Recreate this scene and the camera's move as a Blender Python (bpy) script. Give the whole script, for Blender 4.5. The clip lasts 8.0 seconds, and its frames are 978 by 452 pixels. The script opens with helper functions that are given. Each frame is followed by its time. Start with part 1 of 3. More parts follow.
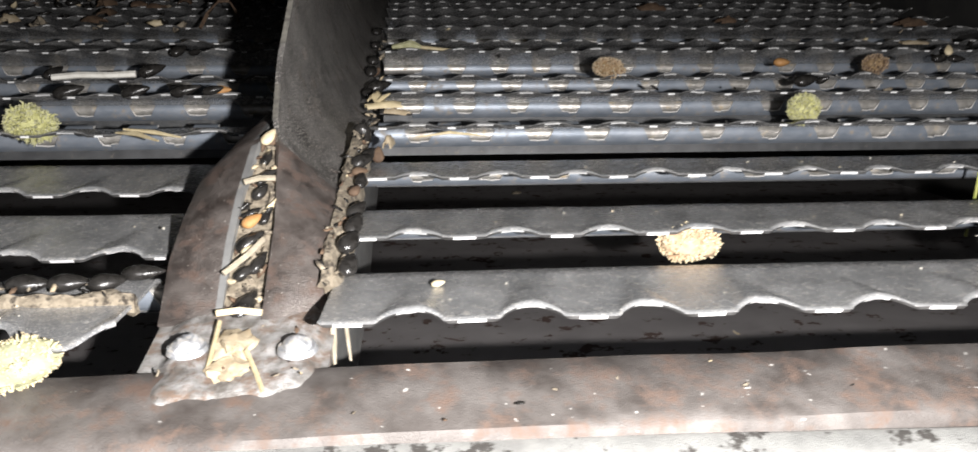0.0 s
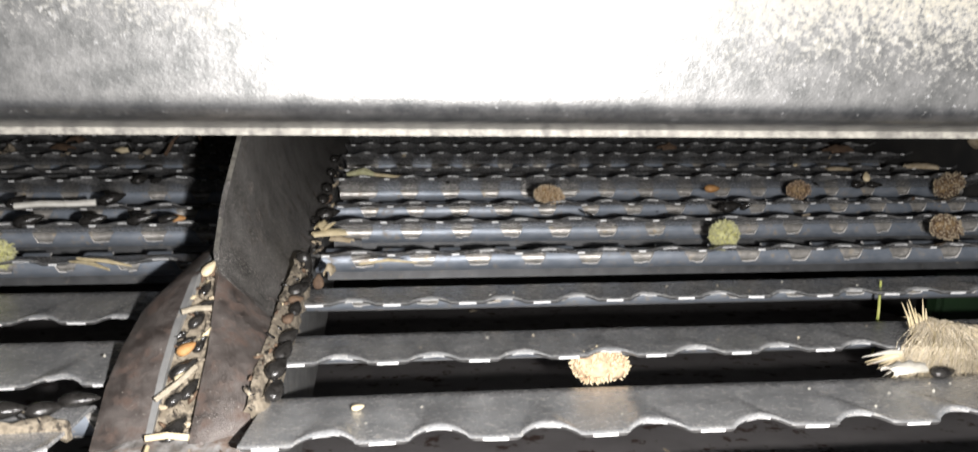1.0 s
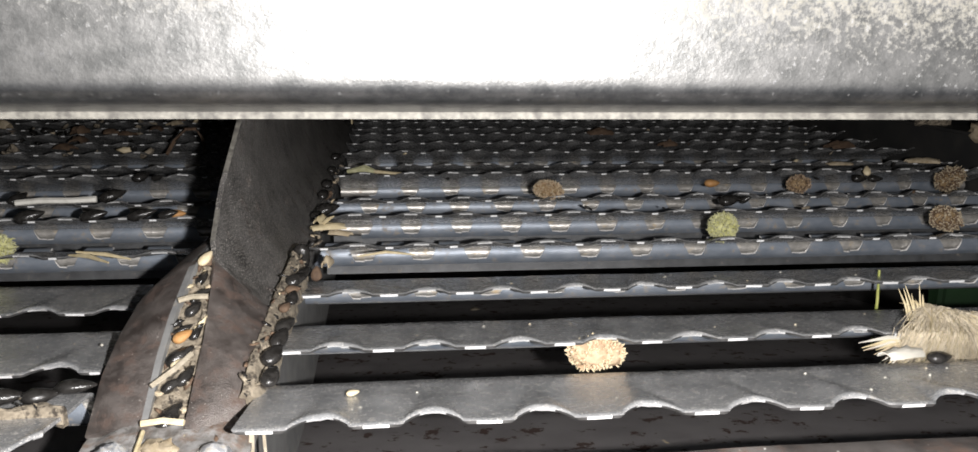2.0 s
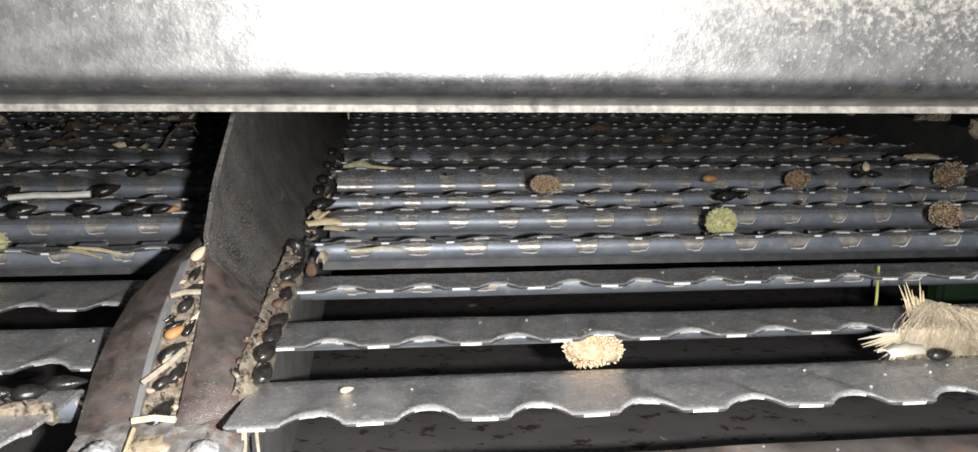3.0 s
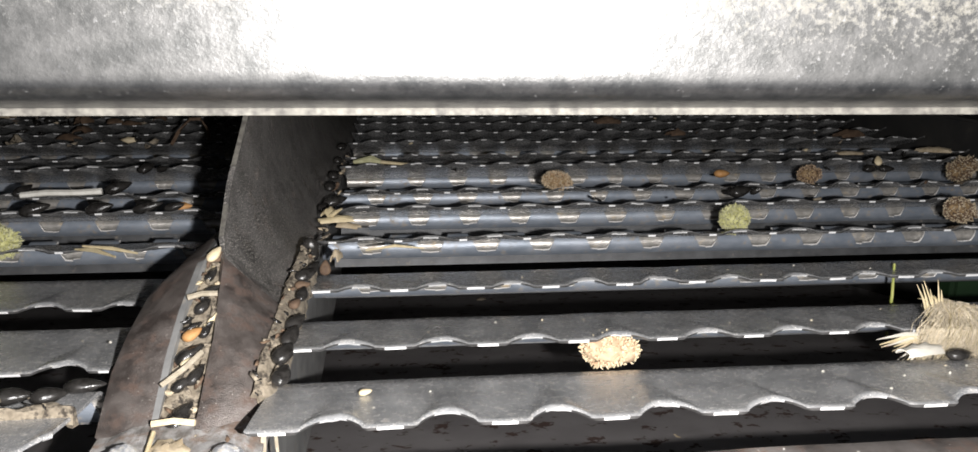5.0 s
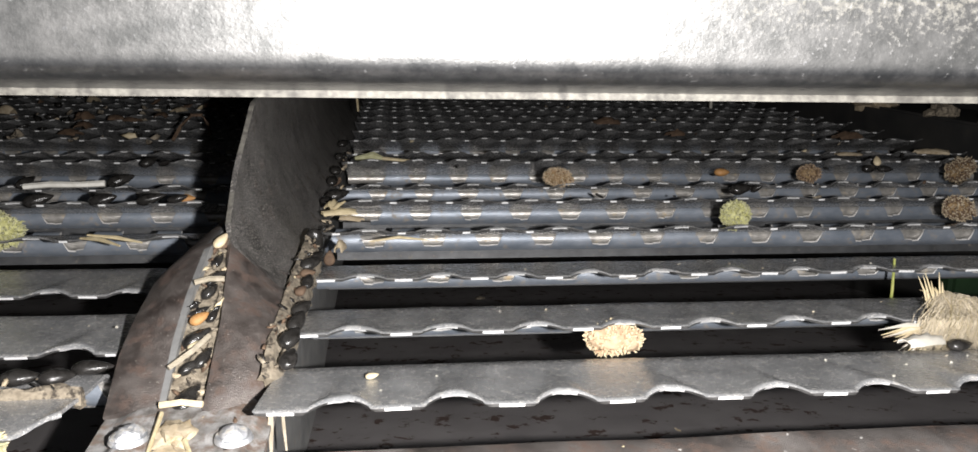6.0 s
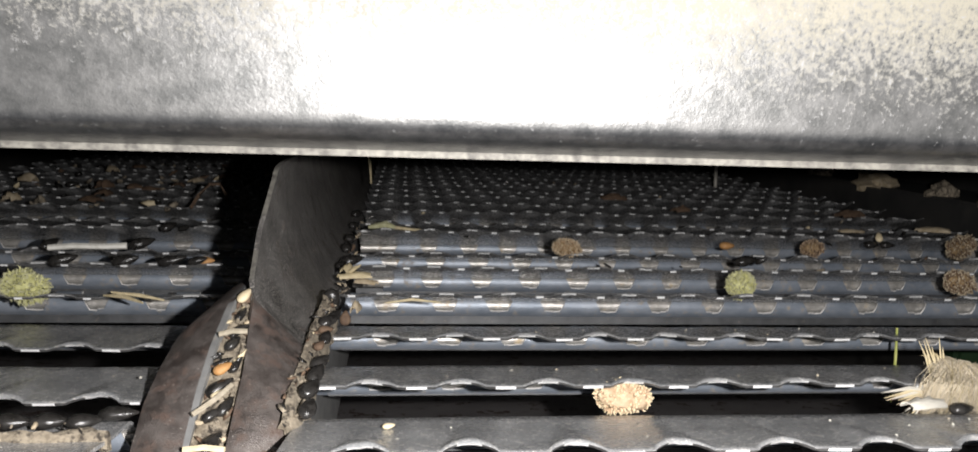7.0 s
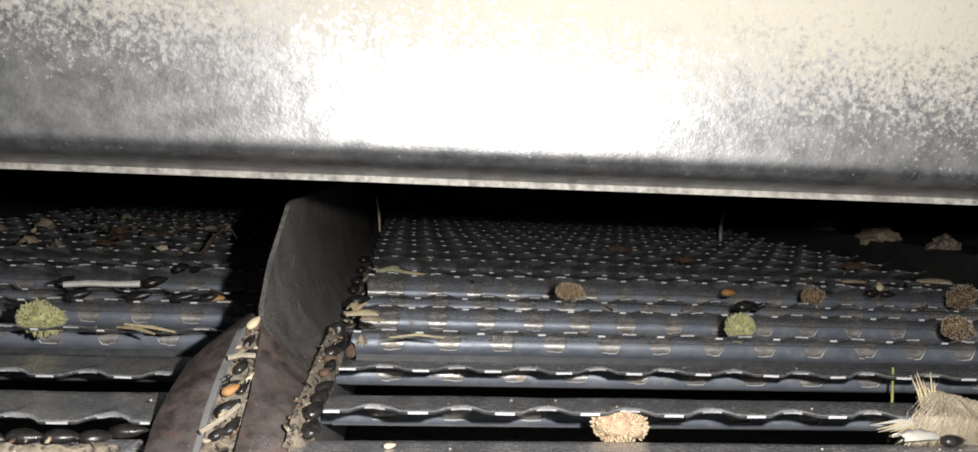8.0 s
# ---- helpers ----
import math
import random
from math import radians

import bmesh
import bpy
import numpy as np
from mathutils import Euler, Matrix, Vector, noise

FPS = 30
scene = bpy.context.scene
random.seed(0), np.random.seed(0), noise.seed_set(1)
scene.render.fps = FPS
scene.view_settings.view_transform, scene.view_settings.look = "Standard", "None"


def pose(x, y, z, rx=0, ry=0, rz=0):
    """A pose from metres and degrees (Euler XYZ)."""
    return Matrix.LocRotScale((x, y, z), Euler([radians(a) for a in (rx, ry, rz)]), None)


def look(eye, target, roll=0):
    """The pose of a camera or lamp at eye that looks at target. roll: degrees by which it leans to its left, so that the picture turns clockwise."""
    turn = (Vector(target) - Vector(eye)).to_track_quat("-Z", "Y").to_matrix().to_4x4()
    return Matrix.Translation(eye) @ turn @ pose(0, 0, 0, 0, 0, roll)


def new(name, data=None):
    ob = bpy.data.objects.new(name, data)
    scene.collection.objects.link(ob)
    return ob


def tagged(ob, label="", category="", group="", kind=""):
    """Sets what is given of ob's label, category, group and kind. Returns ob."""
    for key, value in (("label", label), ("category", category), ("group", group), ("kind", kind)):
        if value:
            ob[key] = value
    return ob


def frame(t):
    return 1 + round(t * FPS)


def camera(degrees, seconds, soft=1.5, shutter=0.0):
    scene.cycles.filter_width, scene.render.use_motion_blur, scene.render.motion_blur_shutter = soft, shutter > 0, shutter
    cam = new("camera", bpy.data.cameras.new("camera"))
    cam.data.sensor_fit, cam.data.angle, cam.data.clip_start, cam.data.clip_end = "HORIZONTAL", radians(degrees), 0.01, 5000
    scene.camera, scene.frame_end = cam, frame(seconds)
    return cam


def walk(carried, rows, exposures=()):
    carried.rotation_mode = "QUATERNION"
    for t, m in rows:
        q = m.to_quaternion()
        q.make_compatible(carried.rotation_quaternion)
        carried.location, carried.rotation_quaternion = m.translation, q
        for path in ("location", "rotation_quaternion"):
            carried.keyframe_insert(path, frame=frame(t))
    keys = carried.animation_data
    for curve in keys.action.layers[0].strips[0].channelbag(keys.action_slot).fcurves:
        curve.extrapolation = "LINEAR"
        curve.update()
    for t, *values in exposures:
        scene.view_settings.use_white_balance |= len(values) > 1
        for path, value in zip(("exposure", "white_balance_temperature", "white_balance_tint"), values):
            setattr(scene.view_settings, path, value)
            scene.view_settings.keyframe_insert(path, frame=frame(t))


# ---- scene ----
cam = camera(60.7, 8.0, shutter=0.5)
PATH = [
    (0, (-0.003, 0.009, 0.088), (0.119, 1.873, -0.626), 0.7),
    (0.5, (0.009, -0.001, 0.091), (0.154, 1.89, -0.543), 1.8),
    (0.7, (0.0115, -0.005, 0.094), (0.180, 1.906, -0.472), 1.8),
    (1, (0.012, -0.01, 0.099), (0.196, 1.929, -0.357), 0.9),
    (1.5, (0.014, -0.014, 0.096), (0.174, 1.937, -0.312), 0.8),
    (2, (0.015, -0.012, 0.094), (0.187, 1.93, -0.352), 0.5),
    (3.5, (0.016, -0.009, 0.093), (0.194, 1.929, -0.366), 0.6),
    (4, (0.015, -0.009, 0.0936), (0.192, 1.929, -0.3752), 0.5),
    (5.3, (0.012, -0.007, 0.096), (0.176, 1.926, -0.39), 0.4),
    (5.5, (0.012, -0.009, 0.0952), (0.187, 1.922, -0.4016), 0.5),
    (6, (0.009, -0.01, 0.091), (0.184, 1.927, -0.374), 0.9),
    (6.5, (0.008, -0.013, 0.09), (0.179, 1.936, -0.323), 1.2),
    (7, (0.005, -0.022, 0.087), (0.167, 1.952, -0.192), 1.7),
    (7.5, (0.006, -0.029, 0.081), (0.156, 1.956, -0.11), 1.9),
    (8, (0.007, -0.034, 0.079), (0.143, 1.957, -0.059), 2.2),
]
walk(cam, [(t, look(eye, target, roll)) for t, eye, target, roll in PATH],
     [(0.0, 0.74), (0.4, 0.66), (0.9, 0.62), (1.5, 0.34), (3.0, 0.43), (6.2, 0.47), (7.0, 0.24), (8.0, 0.12)])

# ---------------------------------------------------------------- light
world = bpy.data.worlds.new("night")
scene.world = world
world.use_nodes = True
world.node_tree.nodes["Background"].inputs[0].default_value = (0.55, 0.6, 0.7, 1)
world.node_tree.nodes["Background"].inputs[1].default_value = 0.13
torch = bpy.data.lights.new("torch", "POINT")
torch.energy = 6.6
torch.color = (1.0, 0.975, 0.965)
torch.shadow_soft_size = 0.0025
torch_ob = new("torch", torch)
torch_ob.matrix_world = look((0.037, -0.014, 0.0900), (0.09, 0.5, -0.02))


# ---------------------------------------------------------------- materials
def material(name):
    m = bpy.data.materials.new(name)
    m.use_nodes = True
    t = m.node_tree
    return m, t, t.nodes["Principled BSDF"]


def node(t, kind, **values):
    n = t.nodes.new(kind)
    for k, v in values.items():
        n.inputs[k.replace("_", " ")].default_value = v
    return n


def noise_at(t, scale, detail=4.0, rough=0.6, stretch=(1, 1, 1)):
    geo = t.nodes.new("ShaderNodeNewGeometry")
    mp = t.nodes.new("ShaderNodeMapping")
    mp.inputs["Scale"].default_value = stretch
    t.links.new(geo.outputs["Position"], mp.inputs["Vector"])
    n = node(t, "ShaderNodeTexNoise", Scale=scale, Detail=detail, Roughness=rough)
    t.links.new(mp.outputs["Vector"], n.inputs["Vector"])
    return n.outputs["Fac"]


def ramp(t, fac, lo, hi):
    r = t.nodes.new("ShaderNodeMapRange")
    r.inputs["From Min"].default_value, r.inputs["From Max"].default_value = lo, hi
    t.links.new(fac, r.inputs["Value"])
    return r.outputs["Result"]


def mixed(t, fac, a, b):
    n = t.nodes.new("ShaderNodeMix")
    n.data_type = "RGBA"
    t.links.new(fac, n.inputs[0])
    for sock, c in ((n.inputs[6], a), (n.inputs[7], b)):
        if isinstance(c, tuple):
            sock.default_value = (*c, 1)
        else:
            t.links.new(c, sock)
    return n.outputs[2]


def span(t, fac, a, b):
    r = t.nodes.new("ShaderNodeMapRange")
    r.inputs["To Min"].default_value, r.inputs["To Max"].default_value = a, b
    t.links.new(fac, r.inputs["Value"])
    return r.outputs["Result"]


def relief(t, bsdf, fac, distance, strength=0.5):
    b = node(t, "ShaderNodeBump", Strength=strength, Distance=distance)
    t.links.new(fac, b.inputs["Height"])
    t.links.new(b.outputs["Normal"], bsdf.inputs["Normal"])


def surface(name, a, b, scale, rough, metal, dirt=None, dirt_scale=300, dirt_lo=0.55, dirt_hi=0.7, bump=0.0003, stretch=(1, 1, 1), fine=2500, specks=0.0, speck=(0.75, 0.73, 0.68), speck_scale=1300):
    """Two tones at one scale, dirt at another, fine relief."""
    m, t, p = material(name)
    col = mixed(t, ramp(t, noise_at(t, scale, stretch=stretch), 0.35, 0.65), a, b)
    met, ro = None, None
    if dirt:
        d = ramp(t, noise_at(t, dirt_scale, 6, 0.7), dirt_lo, dirt_hi)
        col = mixed(t, d, col, dirt)
        t.links.new(span(t, d, metal, 0.0), p.inputs["Metallic"])
        t.links.new(span(t, d, rough, 0.85), p.inputs["Roughness"])
    else:
        p.inputs["Metallic"].default_value = metal
        t.links.new(span(t, noise_at(t, scale * 3), rough - 0.08, rough + 0.08), p.inputs["Roughness"])
    if specks:
        col = mixed(t, ramp(t, noise_at(t, speck_scale, 2, 0.5), specks, specks + 0.04), col, speck)
    t.links.new(col, p.inputs["Base Color"])
    relief(t, p, noise_at(t, fine, 3), bump)
    return m


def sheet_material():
    """Spangled zinc with cream dust that thickens upwards and to one side in small specks. The face is also paled by
    slope, so the rolled lip looks shaded.
    """
    m, t, p = material("zinc_sheet")
    col = mixed(t, ramp(t, noise_at(t, 160, 5, 0.7), 0.38, 0.62), (0.12, 0.124, 0.128), (0.23, 0.23, 0.23))
    geo = t.nodes.new("ShaderNodeNewGeometry")
    sep = t.nodes.new("ShaderNodeSeparateXYZ")
    t.links.new(geo.outputs["Position"], sep.inputs[0])
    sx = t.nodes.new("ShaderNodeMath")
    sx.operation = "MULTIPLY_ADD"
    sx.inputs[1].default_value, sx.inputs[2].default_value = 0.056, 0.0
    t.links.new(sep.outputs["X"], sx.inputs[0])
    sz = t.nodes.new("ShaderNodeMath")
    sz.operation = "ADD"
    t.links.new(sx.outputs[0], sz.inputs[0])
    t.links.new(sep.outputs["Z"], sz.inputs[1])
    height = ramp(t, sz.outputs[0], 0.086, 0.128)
    speck = noise_at(t, 700, 4, 0.7)
    mix = t.nodes.new("ShaderNodeMath")
    mix.operation = "MULTIPLY_ADD"
    mix.inputs[1].default_value = 0.50
    t.links.new(height, mix.inputs[0])
    t.links.new(speck, mix.inputs[2])
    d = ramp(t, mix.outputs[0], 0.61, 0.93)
    # Slope pales the face and skips the lip: the lip's shade put into colour.
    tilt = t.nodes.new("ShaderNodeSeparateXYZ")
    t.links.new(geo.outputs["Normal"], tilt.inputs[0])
    face_lit = span(t, ramp(t, tilt.outputs["Z"], -0.55, -0.2), 0.0, 0.19)
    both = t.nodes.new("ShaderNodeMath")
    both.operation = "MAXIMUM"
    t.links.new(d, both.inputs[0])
    t.links.new(face_lit, both.inputs[1])
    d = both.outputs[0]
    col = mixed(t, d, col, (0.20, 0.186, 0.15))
    dark = ramp(t, noise_at(t, 700, 3, 0.6), 0.62, 0.72)
    col = mixed(t, dark, col, (0.20, 0.20, 0.20))
    t.links.new(col, p.inputs["Base Color"])
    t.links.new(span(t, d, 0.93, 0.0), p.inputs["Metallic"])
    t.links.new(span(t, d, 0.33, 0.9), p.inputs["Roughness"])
    relief(t, p, speck, 0.0003, 0.4)
    return m


M_BLADE = surface("galvanised_blade", (0.34, 0.348, 0.355), (0.50, 0.50, 0.50), 70, 0.26, 0.5, (0.46, 0.42, 0.35), 420, 0.54, 0.82, 0.0002, specks=0.59, speck=(0.85, 0.83, 0.80), speck_scale=2300)
# Two tones of one blade rim: near-white for its glints, dark where none falls.
M_TIP_GLINT = surface("worn_glint_tip", (0.84, 0.84, 0.83), (0.95, 0.95, 0.94), 200, 0.30, 0.2, bump=0.0001)
M_EDGE_SHADE = surface("shaded_cut_edge", (0.10, 0.098, 0.095), (0.20, 0.198, 0.195), 300, 0.4, 0.6)
M_ROD = surface("blue_grey_rod", (0.18, 0.207, 0.245), (0.27, 0.295, 0.335), 130, 0.42, 0.35, (0.27, 0.225, 0.17), 230, 0.55, 0.72, 0.0002, (0.5, 1, 1))
M_CLIP = surface("dusty_core", (0.34, 0.325, 0.30), (0.56, 0.535, 0.50), 230, 0.30, 0.55, (0.42, 0.33, 0.21), 170, 0.56, 0.70, 0.0003)
# Bare window edge, its torchlight put into a near-white colour.
M_CUT = surface("bare_lit_cut", (0.75, 0.73, 0.70), (0.90, 0.89, 0.87), 300, 0.4, 0.2)
M_FLANGE = surface("grey_flange", (0.05, 0.051, 0.053), (0.08, 0.082, 0.084), 120, 0.5, 0.4, (0.22, 0.19, 0.15), 300, 0.6, 0.75)
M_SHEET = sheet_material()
M_DARK = surface("dark_steel", (0.055, 0.052, 0.050), (0.16, 0.152, 0.145), 60, 0.40, 0.3, (0.10, 0.073, 0.060), 90, 0.56, 0.7, 0.0016, specks=0.565, speck=(0.46, 0.43, 0.39), fine=1400, speck_scale=2000)
M_FLG = surface("brown_flange", (0.055, 0.045, 0.040), (0.17, 0.148, 0.135), 95, 0.40, 0.3, (0.095, 0.064, 0.050), 140, 0.50, 0.64, 0.0011, specks=0.71, speck=(0.45, 0.42, 0.38))
M_RIM = surface("dusty_rim", (0.075, 0.07, 0.062), (0.19, 0.18, 0.155), 400, 0.7, 0.1)
M_RUST = surface("rusty_bar", (0.075, 0.064, 0.058), (0.165, 0.15, 0.14), 80, 0.55, 0.2, (0.13, 0.088, 0.068), 110, 0.50, 0.66, 0.0004, specks=0.72, speck=(0.55, 0.53, 0.5), speck_scale=420)
M_WHITE = surface("worn_white_edge", (0.26, 0.26, 0.25), (0.36, 0.36, 0.345), 120, 0.5, 0.2, (0.06, 0.055, 0.05), 90, 0.53, 0.58)
M_RAIL = surface("grey_rail", (0.17, 0.17, 0.168), (0.26, 0.258, 0.25), 90, 0.5, 0.2, (0.30, 0.25, 0.19), 200, 0.58, 0.74)
M_PAN = surface("dark_pan", (0.16, 0.148, 0.147), (0.21, 0.196, 0.193), 40, 0.5, 0.1, (0.045, 0.022, 0.015), 75, 0.585, 0.60, 0.0005)
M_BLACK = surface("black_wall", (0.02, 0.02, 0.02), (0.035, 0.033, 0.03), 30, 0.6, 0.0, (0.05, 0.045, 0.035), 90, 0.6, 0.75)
M_GREEN = surface("green_paint", (0.006, 0.018, 0.006), (0.010, 0.028, 0.009), 50, 0.5, 0.0)
M_SEED = surface("seed_hull", (0.012, 0.011, 0.010), (0.03, 0.028, 0.026), 400, 0.22, 0.0, bump=0.0002, stretch=(1, 1, 1))
M_CHAFF = surface("chaff", (0.33, 0.26, 0.165), (0.50, 0.42, 0.30), 250, 0.8, 0.0, (0.30, 0.21, 0.11), 350, 0.58, 0.72, 0.0005)
M_DUST = surface("seed_dust", (0.17, 0.14, 0.10), (0.33, 0.28, 0.21), 450, 0.9, 0.0, (0.05, 0.04, 0.03), 420, 0.50, 0.60, 0.0012)
M_BURR = surface("brown_burr", (0.33, 0.22, 0.13), (0.52, 0.40, 0.27), 300, 0.75, 0.0, bump=0.0004)
M_BODY = surface("burr_body", (0.16, 0.10, 0.05), (0.26, 0.18, 0.09), 400, 0.85, 0.0)
M_BURRB = surface("pale_burr", (0.38, 0.25, 0.15), (0.64, 0.47, 0.31), 300, 0.75, 0.0, bump=0.0004)
M_BURRG = surface("green_burr", (0.34, 0.33, 0.13), (0.48, 0.47, 0.23), 300, 0.75, 0.0, bump=0.0004)
M_STICK = surface("pale_stick", (0.40, 0.38, 0.33), (0.56, 0.53, 0.46), 300, 0.7, 0.0, bump=0.0003, stretch=(0.2, 1, 1))
M_PEEL = surface("peeled_wood", (0.60, 0.58, 0.52), (0.74, 0.72, 0.66), 200, 0.6, 0.0, (0.42, 0.38, 0.31), 250, 0.58, 0.7, 0.0004)
M_STRAW = surface("straw", (0.38, 0.31, 0.18), (0.52, 0.44, 0.28), 300, 0.6, 0.0, bump=0.0003)
M_BROWN = surface("brown_husk", (0.075, 0.045, 0.028), (0.14, 0.09, 0.055), 300, 0.8, 0.0, bump=0.0005)
M_ORANGE = surface("orange_kernel", (0.36, 0.18, 0.06), (0.46, 0.25, 0.10), 300, 0.6, 0.0, bump=0.0003)
M_ZINC = surface("zinc_bolt", (0.50, 0.52, 0.55), (0.72, 0.73, 0.75), 300, 0.36, 0.7, (0.42, 0.39, 0.34), 260, 0.50, 0.62, 0.001)
M_FLUFF = surface("pale_fluff", (0.46, 0.39, 0.28), (0.62, 0.54, 0.41), 300, 0.9, 0.0, bump=0.0006)
M_DOWN = surface("grey_down", (0.26, 0.225, 0.165), (0.40, 0.35, 0.27), 300, 0.9, 0.0, bump=0.0004)
M_FOOT = surface("dusty_foot", (0.13, 0.118, 0.105), (0.40, 0.39, 0.38), 200, 0.55, 0.2, (0.17, 0.12, 0.09), 170, 0.48, 0.62, 0.0012)
M_KERNEL = surface("pale_kernel", (0.52, 0.43, 0.27), (0.66, 0.56, 0.38), 300, 0.6, 0.0, bump=0.0003)
M_GREENY = surface("green_chaff", (0.34, 0.33, 0.18), (0.46, 0.45, 0.28), 300, 0.9, 0.0, bump=0.001)
M_GREENST = surface("green_stalk", (0.25, 0.28, 0.06), (0.38, 0.38, 0.12), 300, 0.6, 0.0)


# ---------------------------------------------------------------- mesh helpers
def part(name, bm, mat, parent=None, label="", smooth=True):
    me = bpy.data.meshes.new(name)
    bm.normal_update()
    bm.to_mesh(me)
    bm.free()
    for mm in mat if isinstance(mat, (list, tuple)) else (mat,):
        me.materials.append(mm)
    if smooth:
        me.shade_smooth()
        me.set_sharp_from_angle(angle=radians(40))
    ob = new(name, me)
    if parent is not None:
        ob.parent = parent
    if label:
        ob["label"] = label
    return ob


def thing(name, label, category, at=(0, 0, 0), group="", kind=""):
    ob = new(name)
    ob.location = at
    ob.empty_display_size = 0.01
    return tagged(ob, label, category, group, kind)


def ease(a, b, v):
    f = min(1.0, max(0.0, (v - a) / (b - a)))
    return f * f * (3 - 2 * f)


def box(bm, x0, x1, y0, y1, z0, z1, bevel=0.0):
    r = bmesh.ops.create_cube(bm, size=1)
    bmesh.ops.scale(bm, vec=(x1 - x0, y1 - y0, z1 - z0), verts=r["verts"])
    bmesh.ops.translate(bm, vec=((x0 + x1) / 2, (y0 + y1) / 2, (z0 + z1) / 2), verts=r["verts"])
    if bevel:
        edges = list({e for v in r["verts"] for e in v.link_edges})
        bmesh.ops.bevel(bm, geom=edges, offset=bevel, segments=2, affect="EDGES")


def grid_solid(bm, rows, thick, rim_mat=None):
    """A sheet through rows of points, thickened along its own normals. rim_mat: material slot of the last row's rim."""
    n, m = len(rows), len(rows[0])
    P = np.array(rows, dtype=float)
    du, dv = np.gradient(P, axis=1), np.gradient(P, axis=0)
    N = np.cross(du, dv)
    N /= np.linalg.norm(N, axis=2, keepdims=True) + 1e-12
    Q = P - N * thick
    top = [[bm.verts.new(P[i, j]) for j in range(m)] for i in range(n)]
    low = [[bm.verts.new(Q[i, j]) for j in range(m)] for i in range(n)]
    for i in range(n - 1):
        for j in range(m - 1):
            bm.faces.new((top[i][j], top[i][j + 1], top[i + 1][j + 1], top[i + 1][j]))
            bm.faces.new((low[i][j], low[i + 1][j], low[i + 1][j + 1], low[i][j + 1]))
    for j in range(m - 1):
        bm.faces.new((top[0][j], low[0][j], low[0][j + 1], top[0][j + 1]))
        f = bm.faces.new((top[-1][j], top[-1][j + 1], low[-1][j + 1], low[-1][j]))
        if rim_mat is not None:
            f.material_index = rim_mat
    for i in range(n - 1):
        bm.faces.new((top[i][0], top[i + 1][0], low[i + 1][0], low[i][0]))
        bm.faces.new((top[i][-1], low[i][-1], low[i + 1][-1], top[i + 1][-1]))
    return bm


def tube(bm, points, radii, sides=8):
    pts = [Vector(p) for p in points]
    rings = []
    for i, p in enumerate(pts):
        d = (pts[min(i + 1, len(pts) - 1)] - pts[max(i - 1, 0)]).normalized()
        a = d.orthogonal().normalized()
        if abs(d.x) > 0.9:
            a = (Vector((0, 0, 1)) - d * d.z).normalized()
        b = d.cross(a)
        r = radii[i] if isinstance(radii, (list, tuple)) else radii
        rings.append([bm.verts.new(p + r * (a * math.cos(k * 2 * math.pi / sides) + b * math.sin(k * 2 * math.pi / sides))) for k in range(sides)])
    for r0, r1 in zip(rings, rings[1:]):
        for k in range(sides):
            bm.faces.new((r0[k], r0[(k + 1) % sides], r1[(k + 1) % sides], r1[k]))
    bm.faces.new(rings[0][::-1])
    bm.faces.new(rings[-1])


def lump(bm, rx, ry, rz, at=(0, 0, 0), rough=0.15, freq=1.5, subdiv=3, seed=0.0):
    r = bmesh.ops.create_icosphere(bm, subdivisions=subdiv, radius=1)
    for v in r["verts"]:
        k = 1 + rough * noise.noise(v.co * freq + Vector((seed, seed * 1.7, -seed)))
        v.co = Vector((v.co.x * rx, v.co.y * ry, v.co.z * rz)) * k + Vector(at)
    return r["verts"]


# ---------------------------------------------------------------- the sieve
PITCH = 0.028
SKEW = 0.022
TIPS = [0.178, 0.229, 0.2845] + [0.342 + 0.057 * k for k in range(22)]
PHASE = [0.0045, 0.0045, 0.0045, 0.003, -0.002, 0.0, -0.0035, -0.0045, -0.0075, -0.0075, -0.009, -0.0105, -0.0125]
RISE = [0, 0, 0, 0.0032, 0.0045, 0.0008, 0.0065, 0.0028, 0.005, 0.005, 0.0055, 0.0043, 0.005]
LONG, ROD_BACK, ROD_Z = 0.042, 0.052, -0.0130


def sleeve_mesh(trim):
    """One stretch of the thin sleeve round a rod, cut away at both ends by a trapezoid window with a bare cut edge,
    painted pale as if lit.
    """
    bm = bmesh.new()
    rows = []
    for a, half in [(105 - 15.5 * k, PITCH / 2 - trim + 0.0046 * max(0.0, (k - 2) / 6.0)) for k in range(9)] + [(-21, PITCH / 2 - 0.00005), (-34, PITCH / 2 - 0.00005), (-60, PITCH / 2 - 0.00005)]:
        a = radians(a)
        rows.append([(half * s, -0.0048 * math.cos(a), 0.0048 * math.sin(a)) for s in (-1, -0.6, -0.2, 0.2, 0.6, 1)])
    n, m = len(rows), len(rows[0])
    grid_solid(bm, rows, 0.0011)
    bm.faces.ensure_lookup_table()
    for f in bm.faces[(n - 1) * (m - 1) * 2 + (m - 1) * 2:][:18]:
        f.material_index = 1
    bmesh.ops.recalc_face_normals(bm, faces=bm.faces[:])
    me = bpy.data.meshes.new("sleeve")
    bm.to_mesh(me)
    bm.free()
    me.materials.append(M_ROD)
    me.materials.append(M_CUT)
    me.shade_smooth()
    me.set_sharp_from_angle(angle=radians(35))
    return me


